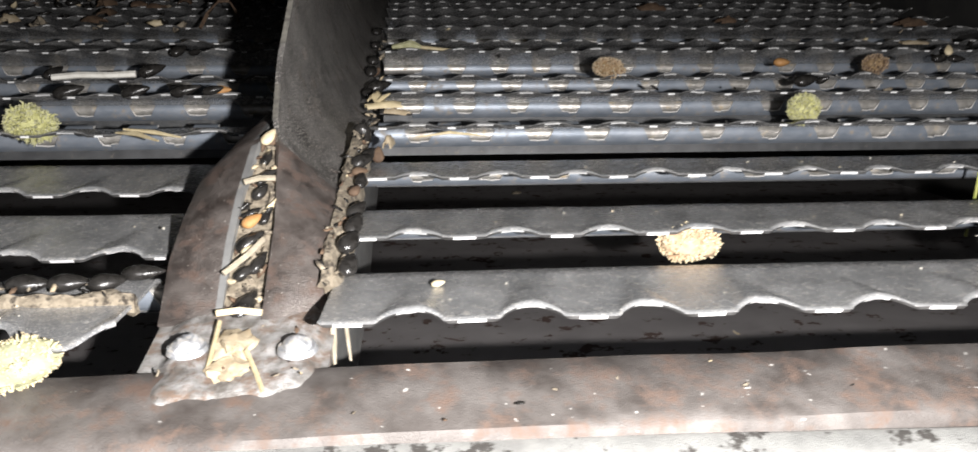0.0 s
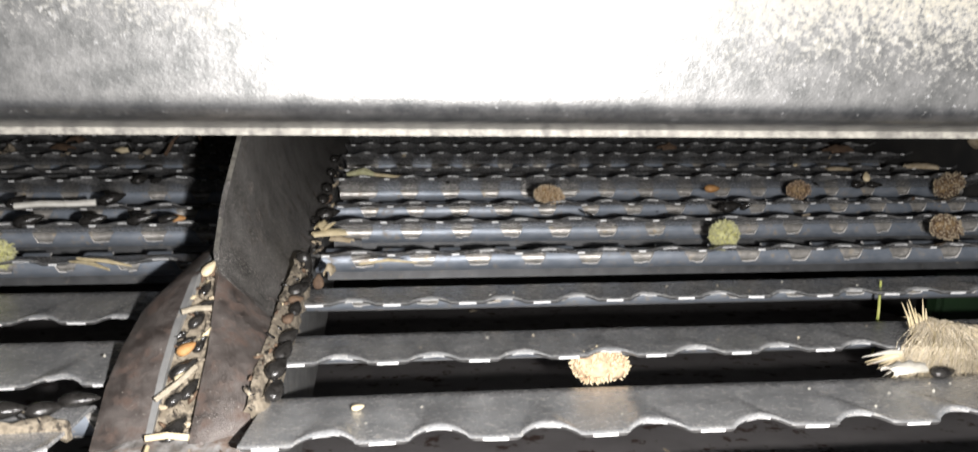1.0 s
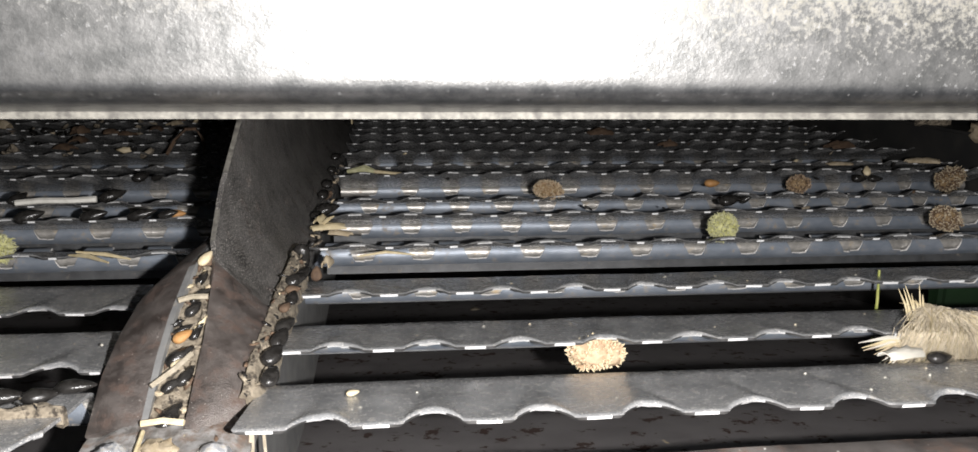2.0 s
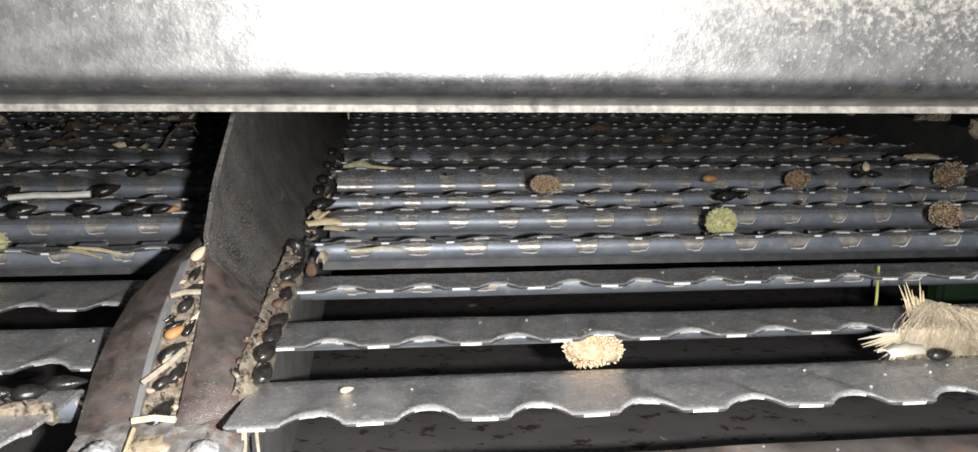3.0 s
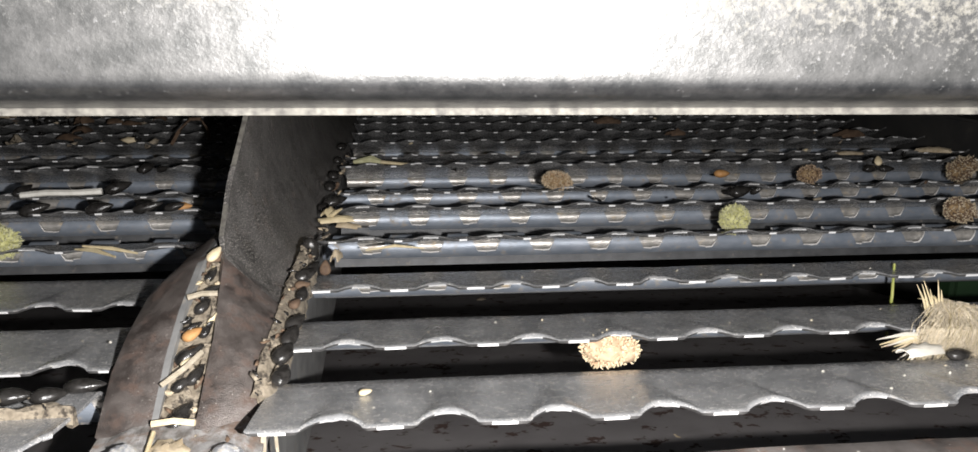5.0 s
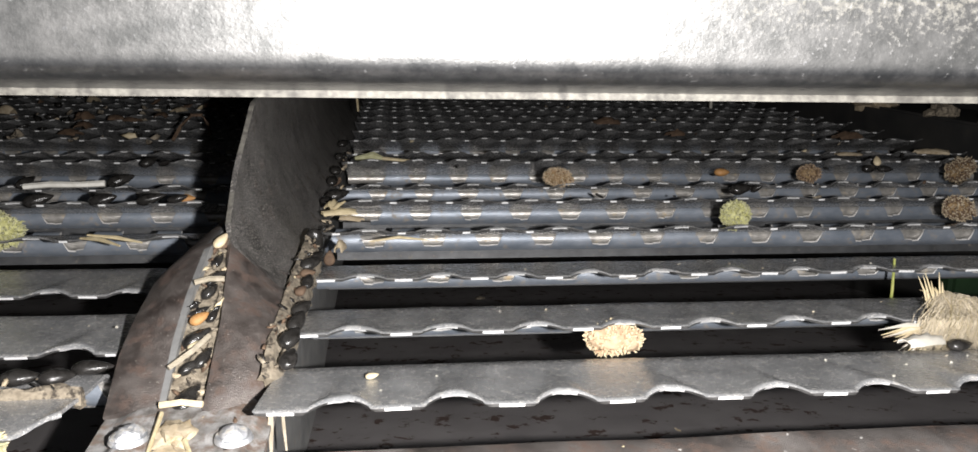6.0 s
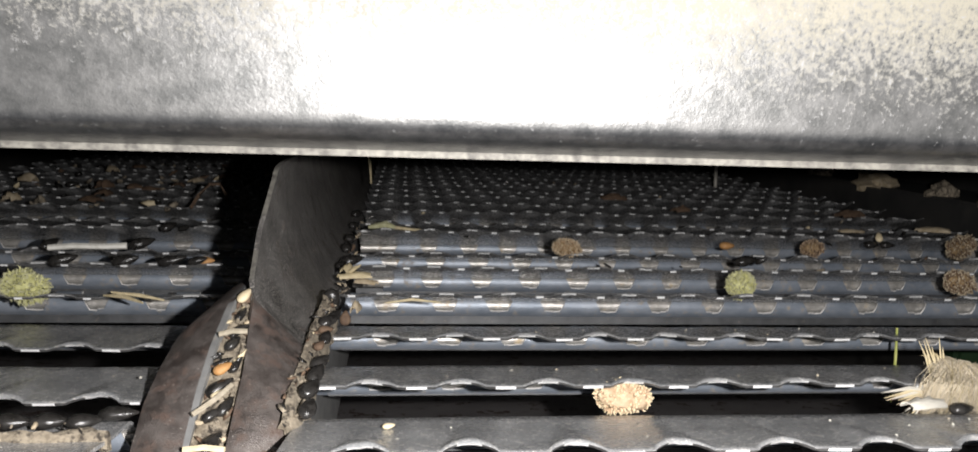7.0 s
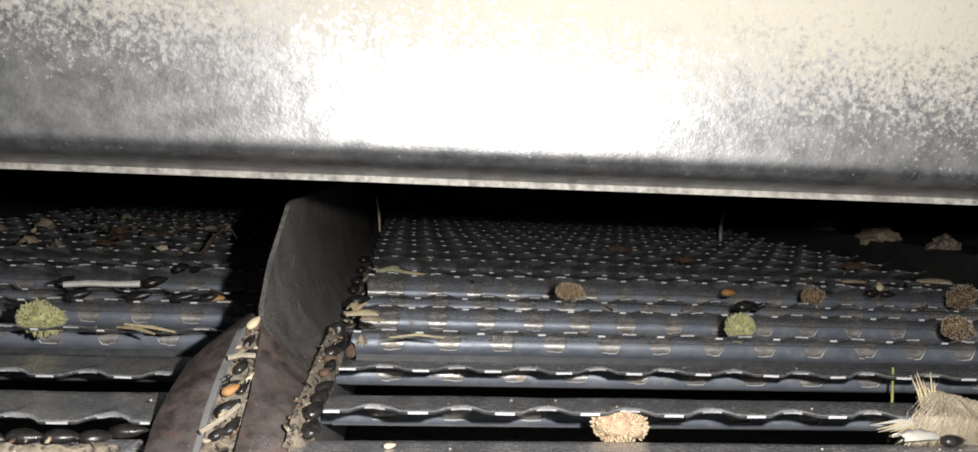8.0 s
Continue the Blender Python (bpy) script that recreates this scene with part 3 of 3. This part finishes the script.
def husk(at, size, mat, label, seed_no, rz=0.0, name="husk"):
    """A curled, torn shell of a few millimetres."""
    r = random.Random(seed_no)
    bm = bmesh.new()
    rows = []
    for i in range(7):
        a = radians(-80 + 160 * i / 6)
        rows.append([(size[0] * (j / 6 - 0.5) * (1 + r.uniform(-0.12, 0.12)), size[1] * 0.5 * math.sin(a) * (1 - 0.5 * (j / 6 - 0.5) ** 2), size[2] * math.cos(a) * (0.8 + r.uniform(-0.15, 0.15)) * (1 - 1.4 * (j / 6 - 0.5) ** 2)) for j in range(7)])
    grid_solid(bm, rows, 0.0005)
    bmesh.ops.recalc_face_normals(bm, faces=bm.faces[:])
    ob = part(name, bm, mat)
    ob.location, ob.rotation_euler = at, (0, 0, radians(rz))
    return tagged(ob, label, "husk", "husks")


# seeds packed in the fold of the divider
IN_FOLD = [(0.2035, 0.0, 62, 0, 1.0), (0.2125, -0.0012, 40, 1, 0.7), (0.2155, 0.0022, 70, 2, 0.75), (0.2215, -0.0008, 35, 0, 0.85),
           (0.2295, 0.002, 80, 1, 0.6), (0.2305, -0.002, 20, 2, 0.6), (0.2385, 0.0, 60, 1, 0.72), (0.2445, 0.001, 30, 0, 0.62), (0.2515, 0.0, 75, 2, 0.62)]
for y, dx, rz, which, sc in IN_FOLD:
    r0, l0 = between(RIGHT, y), between(LEFT, y)
    seed(((r0[0] + l0[0]) / 2 + dx, y, min(r0[1], l0[1]) - 0.0008), rz, -20, -24, which, sc, "black shiny sunflower seed packed in the divider fold")
kernel((-0.0535, 0.2255, 0.0075), 40, -20, 1, 0.9, "orange kernel packed in the divider fold")
kernel((-0.0530, 0.2185, 0.0020), 15, -20, 0, 0.6, "pale kernel packed in the divider fold")
kernel((-0.0535, 0.2575, 0.0225), 60, -30, 0, 0.75, "pale kernel stuck at the notch of the divider")
straw([(-0.0575, 0.2375, 0.0145), (-0.0535, 0.239, 0.0152), (-0.0490, 0.2395, 0.0150)], 0.0009, M_DOWN, "short straw stuck across the divider fold")
straw([(-0.0580, 0.208, -0.0005), (-0.0530, 0.213, 0.0022), (-0.0495, 0.219, 0.0045)], 0.0008, M_DOWN, "grey stalk piece in the divider fold")

# chaff plug between the rivets
bm = bmesh.new()
lump(bm, 0.0046, 0.0062, 0.0026, (0, 0, 0), 0.6, 2.6, 3, 3.0)
lump(bm, 0.0045, 0.0045, 0.0020, (0.0005, -0.009, -0.0012), 0.6, 2.5, 3, 5.0)
plug = part("chaff_clump", bm, M_CHAFF)
plug.location = (-0.0515, 0.186, -0.0095)
tagged(plug, "tan chaff clump jammed between two rivets", "chaff clump")
straw([(-0.0575, 0.1965, -0.006), (-0.052, 0.197, -0.0055), (-0.0465, 0.1965, -0.006)], 0.0009, M_KERNEL, "pale straw lying across the chaff clump")
straw([(-0.0560, 0.193, -0.0065), (-0.0555, 0.184, -0.0085), (-0.0553, 0.176, -0.0105)], 0.0006, M_STRAW, "pale straw beside the chaff clump")
straw([(-0.0475, 0.182, -0.0085), (-0.044, 0.175, -0.0105), (-0.0415, 0.169, -0.0118)], 0.0006, M_STRAW, "pale straw lying on the foot plate")
straw([(-0.0295, 0.198, -0.004), (-0.0292, 0.195, -0.013), (-0.029, 0.193, -0.019)], [0.0007, 0.0008, 0.0004], M_DOWN, "upright straw beside the divider foot")
straw([(-0.0265, 0.197, -0.004), (-0.0258, 0.195, -0.012), (-0.025, 0.193, -0.018)], [0.0004, 0.0005, 0.0003], M_DOWN, "thin upright straw beside the divider foot")

# seeds and chaff heaped along the foot of the divider
HEAP = [(0.200, -0.0070), (0.207, -0.0010), (0.215, 0.0020), (0.260, 0.0070), (0.305, 0.0105)]
ALONG = [(-0.0262, 0.2110, 0.0000, 78, 0, 0.80), (-0.0268, 0.2195, 0.0010, 66, 1, 0.95), (-0.0262, 0.2300, 0.0010, 75, 2, 0.85), (-0.0265, 0.2420, -0.0005, 55, 0, 0.75),
         (-0.0270, 0.2620, 0.0000, 85, 2, 0.70), (-0.0280, 0.2790, 0.0000, 30, 0, 0.85), (-0.0265, 0.2890, -0.0010, 60, 1, 0.70)]
for x, y, dz, rz, which, sc in ALONG:
    seed((x, y, between(HEAP, y)[0] + dz), rz, 10, -16, which, sc, "black shiny sunflower seed wedged along the divider")
for x, y, z, rz, which, sc in ((-0.0310, 0.420, 0.005, 20, 0, 1.15), (-0.0350, 0.405, 0.005, 70, 1, 0.9), (-0.0375, 0.462, 0.005, 85, 2, 1.1), (-0.0380, 0.490, 0.006, 80, 0, 1.0), (-0.0405, 0.545, 0.006, 80, 1, 1.0), (-0.0425, 0.600, 0.007, 60, 0, 1.0)):
    seed((x, y, z), rz, 10, -10, which, sc, "black shiny sunflower seed wedged along the divider")
seed((-0.0310, 0.318, 0.006), 80, 0, 75, 0, 1.1, "black sunflower seed standing against the divider")
kernel((-0.0250, 0.312, 0.001), 85, -65, 2, 0.9, "tan kernel standing by the divider")
kernel((-0.0280, 0.252, 0.0070), 60, -20, 2, 0.7, "dusty brown kernel along the divider")
kernel((-0.0280, 0.270, 0.0075), 20, 0, 2, 0.8, "brown kernel along the divider")
bm = bmesh.new()
rows = []
for k in range(40):
    y = 0.205 + 0.10 * k / 39
    rows.append([(-0.0330 + (0.0058 + 0.002 * noise.noise(Vector((y * 160, 1, 0)))) * j / 5, y, between(HEAP, y)[0] + (0.0006, 0.0006, -0.0004, -0.0018, -0.0045, -0.010)[j] + 0.0014 * noise.noise(Vector((j * 0.8, y * 260, 4)))) for j in range(6)])
grid_solid(bm, rows, 0.003)
bmesh.ops.recalc_face_normals(bm, faces=bm.faces[:])
tagged(part("dust_heap", bm, M_DUST), "pale chaff dust heaped along the divider", "chaff dust", kind="stuff")
for x, y, z, size, rz, k in ((-0.026, 0.372, 0.005, (0.015, 0.006, 0.004), 12, 61), (-0.020, 0.369, 0.003, (0.011, 0.005, 0.003), -25, 62), (-0.030, 0.377, 0.007, (0.009, 0.005, 0.005), 70, 63), (-0.0215, 0.322, 0.001, (0.008, 0.004, 0.006), 80, 64)):
    husk((x, y, z), size, M_STRAW if k % 2 else M_CHAFF, "dry tan split husk by the divider", k, rz)
straw([(-0.033, 0.374, 0.004), (-0.026, 0.371, 0.010), (-0.023, 0.369, 0.012)], [0.0006, 0.0010, 0.0003], M_STRAW, "split straw fibre by the divider", "straw_fibre")
straw([(-0.010, 0.326, 0.004), (0.002, 0.327, 0.0055), (0.014, 0.326, 0.0045)], [0.0003, 0.0007, 0.0003], M_STRAW, "thin straw across a slat")
straw([(-0.030, 0.535, 0.006), (-0.018, 0.533, 0.008), (-0.010, 0.530, 0.006)], [0.0012, 0.0028, 0.0010], M_GREENY, "greenish dried leaf curl by the divider", "leaf_curl", "leaf")
straw([(-0.012, 0.528, 0.007), (0.002, 0.526, 0.006), (0.012, 0.525, 0.006)], [0.0012, 0.0009, 0.0005], M_STRAW, "greenish straw on a slat")

# seeds caked on the near slat beside the divider
for x, y, z, rz, which, sc in ((-0.094, 0.209, -0.001, 10, 0, 0.95), (-0.0845, 0.209, -0.001, 25, 1, 1.0), (-0.0765, 0.2125, 0.000, 10, 2, 0.95), (-0.104, 0.2085, -0.001, 5, 0, 1.0), (-0.114, 0.208, -0.001, -15, 1, 1.0), (-0.126, 0.2075, -0.001, 20, 2, 1.0)):
    seed((x - 0.003, y, z - 0.0018), rz, 0, 0, which, sc, "dusty black sunflower seed caked on a slat")
bm = bmesh.new()
rows = []
for k in range(46):
    x = -0.14 + 0.062 * k / 45
    w = 0.50 + 0.45 * noise.noise(Vector((x * 110, 5, 0)))
    rows.append([(x, 0.1985 + 0.013 * w * j / 5 + 0.02 * x + 0.002, (-0.0065, -0.0032, -0.0024, -0.0028, -0.0042, -0.0085)[j] + 0.0009 * noise.noise(Vector((x * 300, j * 0.9, 1)))) for j in range(6)])
grid_solid(bm, rows, -0.002)
bmesh.ops.recalc_face_normals(bm, faces=bm.faces[:])
tagged(part("caked_dust", bm, M_DUST), "pale dust caked round seeds on the near slat", "chaff dust", kind="stuff")
burr((-0.0960, 0.1755, -0.0070), 0.0118, 0.0080, 0.0060, M_GREENY, M_KERNEL, M_GREENY, "pale greenish spiny burr lying on the cross bar", 420, 8, 0.2, -0.2, 0.22)

# seeds, stick and husks on the far sieve panel
for x, y, z, rz, which, sc in ((-0.171, 0.399, 0.006, 8, 0, 1.15), (-0.141, 0.399, 0.006, -4, 1, 1.25), (-0.119, 0.401, 0.006, 6, 2, 1.1), (-0.1065, 0.401, 0.006, 0, 0, 0.8), (-0.150, 0.452, 0.006, 25, 0, 1.15), (-0.150, 0.502, 0.008, 60, 1, 1.1), (-0.141, 0.503, 0.007, -40, 2, 0.8), (-0.197, 0.4465, 0.006, 70, 2, 1.0)):
    seed((x, y, z + 0.001), rz, 0, -14, which, sc * 1.15, "black sunflower hull lying on the slats")
straw([(-0.193, 0.434, 0.0065), (-0.180, 0.435, 0.0075), (-0.166, 0.436, 0.0072), (-0.1535, 0.438, 0.0075)], [0.0016, 0.0017, 0.0016, 0.0018], M_PEEL, "pale peeled stick lying on the slats", "stick", "stick")
straw([(-0.128, 0.3345, 0.004), (-0.118, 0.329, 0.005), (-0.108, 0.322, 0.004)], [0.0004, 0.0011, 0.0004], M_STRAW, "thin straw on a slat")
straw([(-0.124, 0.332, 0.006), (-0.112, 0.331, 0.005), (-0.101, 0.327, 0.004)], [0.0004, 0.0009, 0.0004], M_STRAW, "thin straw on a slat")
straw([(-0.170, 0.625, 0.005), (-0.166, 0.632, 0.014), (-0.160, 0.640, 0.022), (-0.153, 0.645, 0.022), (-0.148, 0.645, 0.014), (-0.147, 0.644, 0.006)], 0.0014, M_BROWN, "brown curled stem standing on the slats", "stem", "stem")
kernel((-0.103, 0.404, 0.0065), 5, 0, 1, 1.2, "orange-brown husk piece on the slats")
hr = random.Random(21)
for k in range(26):
    x, y = hr.uniform(-0.40, -0.10), hr.uniform(0.60, 1.0)
    if k % 3:
        husk((x, y, 0.006), (hr.uniform(0.010, 0.020), hr.uniform(0.008, 0.013), hr.uniform(0.005, 0.010)), M_BROWN if k % 2 else M_CHAFF, "brown torn husk among far slats", 40 + k, hr.uniform(0, 180))
    else:
        seed((x, y, 0.007), hr.uniform(0, 180), 0, 0, k, 1.1, "black sunflower hull among far slats")

# right-hand panel litter
seed((0.186, 0.424, 0.007), 15, 0, -8, 0, 1.25, "black open sunflower hull on the slats")
seed((0.195, 0.425, 0.007), -50, 0, -30, 1, 0.8, "black open sunflower hull on the slats")
seed((0.299, 0.496, 0.006), 15, 0, 0, 0, 1.05, "black sunflower hull with a pale kernel")
seed((0.309, 0.495, 0.006), -15, 0, 0, 1, 1.0, "black sunflower hull with a pale kernel")
kernel((0.304, 0.497, 0.011), 70, -40, 0, 0.9, "pale kernel sitting on a black hull")
kernel((0.199, 0.488, 0.005), 10, 0, 1, 1.5, "orange-brown chip lying on the slats")
husk((0.381, 0.560, 0.006), (0.022, 0.010, 0.005), M_CHAFF, "tan torn leaf by the side wall", 71, -15)
husk((0.318, 0.560, 0.005), (0.018, 0.008, 0.003), M_CHAFF, "tan flake on the slats", 72, 0)
husk((0.360, 0.640, 0.006), (0.026, 0.012, 0.008), M_BROWN, "brown husk by the side wall", 73, 20)
husk((0.22, 0.654, 0.006), (0.014, 0.010, 0.007), M_BROWN, "brown husk on far slats", 74, 20)
husk((0.182, 0.735, 0.006), (0.022, 0.012, 0.008), M_BROWN, "dark brown husk on far slats", 75, 0)
straw([(0.2045, 0.304, 0.001), (0.2040, 0.302, -0.012), (0.2025, 0.300, -0.030)], [0.0005, 0.0006, 0.0006], M_GREENST, "green stalk hanging between slats", "stalk", "stalk")

# tuft of pale down
tuft = thing("down_tuft", "pale fuzzy plant tuft with splayed fibres on a slat", "plant tuft", (0.183, 0.2345, -0.002))
bm = bmesh.new()
lump(bm, 0.0130, 0.0060, 0.0045, (0.010, -0.0005, -0.0020), 0.25, 1.5, 4, 2.0)
part("clump", bm, M_FLUFF, tuft)
tr = random.Random(9)
CROWN, SHOULDER, FOOT_W, FOOT_E = Vector((-0.0015, 0.0035, 0.0090)), Vector((0.026, 0.006, 0.002)), Vector((-0.016, -0.0090, -0.0060)), Vector((0.034, -0.0100, -0.0060))
for coat, count in ((M_FLUFF, 1900), (M_STRAW, 500), (M_DOWN, 500)):
    bm = bmesh.new()
    for k in range(count):
        q = tr.random() ** 1.3
        head = CROWN.lerp(SHOULDER, q) + Vector((tr.uniform(-.002, .002), tr.uniform(-.002, .002), tr.uniform(-.001, .0015)))
        foot = FOOT_W.lerp(FOOT_E, min(1.0, max(0.0, q + tr.uniform(-0.22, 0.16)))) + Vector((tr.uniform(-.003, .003), tr.uniform(-.002, .003), tr.uniform(-.0005, .002)))
        if k % 4 == 0:
            foot = Vector((max(foot.x, 0.001), 0.011 + tr.uniform(-.002, .002), -0.001))
        reach = tr.uniform(0.45, 1.0)
        belly = head.lerp(foot, 0.55) + Vector((tr.uniform(-.0035, .0035), -0.0016 + tr.uniform(-.0015, .001) if foot.y < 0 else 0.0016, 0.0030 + tr.uniform(-.001, .001)))
        end = belly.lerp(foot, reach)
        tube(bm, [head, head.lerp(belly, 0.5) + Vector((0, 0, 0.0008)), belly, end], [0.00008, 0.00014, 0.00012, 0.00004], 3)
    part("fibre_coat", bm, coat, tuft)
for k in range(9):
    bm = bmesh.new()
    q = k / 8
    bend = 0.0018 * math.sin(k * 2.7)
    tube(bm, [(-0.006 + 0.006 * q, 0.003, 0.005), (-0.0075 + 0.006 * q + bend * 0.4, 0.004, 0.0105), (-0.0095 + 0.008 * q + bend, 0.0055, 0.0135 + 0.0032 * math.sin(k * 1.9 + 0.6))], [0.0005, 0.00038, 0.00008], 5)
    part("bristle", bm, M_STRAW, tuft)
for k in range(14):
    bm = bmesh.new()
    q = k / 13
    tip = Vector((-0.0285 + 0.012 * q + 0.003 * math.sin(k * 3.1), -0.0070 - 0.003 * q, 0.0015 - 0.0085 * q + 0.0012 * math.sin(k * 5.3)))
    root = Vector((-0.008, -0.004, 0.001 - 0.004 * q))
    tube(bm, [root, root.lerp(tip, 0.5) + Vector((0, 0, 0.0013)), tip], [0.0008, 0.0007, 0.0001], 5)
    part("bristle", bm, (M_STICK, M_STRAW, M_CHAFF, M_BROWN)[k % 4], tuft)
seed((0.1785, 0.2215, -0.0035), 12, 0, 0, 0, 0.8, "black sunflower seed in front of a pale tuft")
husk((0.1665, 0.2225, -0.0035), (0.014, 0.006, 0.004), M_STICK, "white split husk in front of a pale tuft", 81, 12)

# dust lumps on the ledge of the side wall
for k, (x, y, sx) in enumerate(((0.447, 0.56, 0.022), (0.45, 0.64, 0.012), (0.446, 0.74, 0.03), (0.45, 0.86, 0.02), (0.445, 0.46, 0.02))):
    bm = bmesh.new()
    lump(bm, 0.012, sx, 0.009, (0, 0, 0), 0.6, 1.8, 3, k * 3.3)
    d = part("dust_lump", bm, M_CHAFF if k % 2 == 0 else M_DUST)
    d.location = (x - 0.012, y, 0.028)
    tagged(d, "tan chaff dust heaped on the wall ledge", "chaff dust", "ledge dust")

# bits lying on the pan under the sieve
for x, y, z, size, mat, k in ((-0.0437, 0.7024, -0.1495, (0.014, 0.007, 0.003), M_BROWN, 91), (-0.0277, 0.7107, -0.1509, (0.010, 0.008, 0.004), M_DUST, 92), (0.0647, 0.6919, -0.1477, (0.011, 0.011, 0.006), M_DUST, 93), (-0.0397, 0.4715, -0.1102, (0.005, 0.004, 0.002), M_STICK, 94), (0.1236, 0.3139, -0.0835, (0.011, 0.006, 0.004), M_CHAFF, 95), (0.0655, 0.3142, -0.0835, (0.004, 0.004, 0.002), M_ORANGE, 96)):
    husk((x, y, z + 0.001), size, mat, "broken husk piece lying on the dark pan", k, 20 * k)

# crumbs scattered over the near slats
cr = random.Random(33)
for k in range(170):
    row = cr.choice((0, 0, 0, 0, 1, 1, 1, 2, 2, 3))
    x = cr.uniform(-0.024, 0.20) if k % 7 else cr.uniform(-0.20, -0.08)
    dy = cr.uniform(0.010, 0.036)
    lift = RISE[row]
    z = -0.0070 + (lift + 0.0070) * (1 - dy / LONG)
    bm = bmesh.new()
    sz = cr.choice((0.0002, 0.00024, 0.00028, 0.00032, 0.0004, 0.00055))
    lump(bm, sz, sz * 0.8, sz * 0.8, (0, 0, 0), 0.4, 2, 1, k)
    c = part("crumb", bm, M_STICK if k % 3 else M_FLUFF)
    c.location = (x, TIPS[row] + dy + SKEW * x, z + 0.0006 + sz * 0.5)
    tagged(c, "tiny pale dust crumb on a slat", "crumb", "crumbs")
kernel((-0.003, 0.204, -0.0022), 30, 0, 0, 0.45, "small pale kernel chip on a slat")

BITS = []
for k, mt in enumerate((M_DUST, M_CHAFF, M_SEED, M_KERNEL, M_BROWN, M_STICK)):
    bm = bmesh.new()
    lump(bm, 0.0021, 0.0010, 0.0006, (0, 0, 0), 0.8, 1.9, 2, k * 2.7)
    me = bpy.data.meshes.new("chaff_bit")
    bm.to_mesh(me)
    bm.free()
    me.materials.append(mt)
    me.shade_smooth()
    BITS.append(me)


def bit(at, r, lo=0.5, hi=1.3):
    ob = new("chaff_bit", BITS[r.choice((0, 0, 0, 0, 1, 2, 2, 2, 2, 4, 4, 0, 3))])
    sc = r.uniform(lo, hi)
    ob.location, ob.scale = at, (sc, sc, sc)
    ob.rotation_euler = (r.uniform(-1, 1), r.uniform(-1, 1), r.uniform(0, 6.28))
    return tagged(ob, "small broken chaff bit among seeds and dust", "chaff", "chaff bits")


br = random.Random(77)
for k in range(60):
    y = br.uniform(0.200, 0.262)
    r0, l0 = between(RIGHT, y), between(LEFT, y)
    bit((l0[0] + (r0[0] - l0[0]) * br.uniform(0.05, 0.95), y, min(r0[1], l0[1]) - 0.0012), br)
for k in range(70):
    y = br.uniform(0.205, 0.31)
    f = br.uniform(0, 1)
    bit((-0.0335 + 0.0070 * f, y, between(HEAP, y)[0] + 0.0009 - 0.0030 * f), br, 0.4, 0.9)
for k in range(24):
    y = br.uniform(0.32, 0.60)
    bit((-0.0305 - 0.033 * max(0, y - 0.30) + br.uniform(0, 0.004), y, 0.003), br)
for k in range(22):
    x = br.uniform(-0.14, -0.080)
    bit((x, 0.2045 + br.uniform(-0.004, 0.005) + 0.02 * x, -0.0024), br, 0.4, 0.8)
for k in range(26):
    bit((br.uniform(-0.066, -0.033), br.uniform(0.172, 0.198), -0.0095), br, 0.25, 0.6)
for k in range(10):
    x = br.uniform(-0.03, 0.2)
    y = br.uniform(0.158, 0.178)
    bit((x, y + 0.03 * x, -0.0126), br, 0.25, 0.6)
for k in range(90):
    row = br.randrange(8, 16)
    bit((br.uniform(-0.40, -0.09), TIPS[row] + br.uniform(0.0, 0.03), 0.005), br, 1.0, 3.0)
for k in range(40):
    row = br.randrange(4, 14)
    bit((br.uniform(0.0, 0.40), TIPS[row] + br.uniform(0.0, 0.03), 0.003), br, 0.6, 1.5)

straw([(0.337, 0.9, 0.006), (0.3365, 0.9, 0.025), (0.339, 0.9, 0.043)], [0.0018, 0.0022, 0.0010], M_STICK, "pale straw standing up among far slats")
straw([(-0.0385, 0.700, 0.020), (-0.0395, 0.699, 0.036), (-0.0425, 0.698, 0.051)], [0.0008, 0.0012, 0.0006], M_STRAW, "straw leaning on the divider sheet")
bm = bmesh.new()
box(bm, 0.330, 0.425, 0.445, 0.460, -0.080, -0.042, 0.003)
tagged(part("green_rail", bm, M_GREEN), "green painted steel rail under the sieve", "rail", kind="structure")
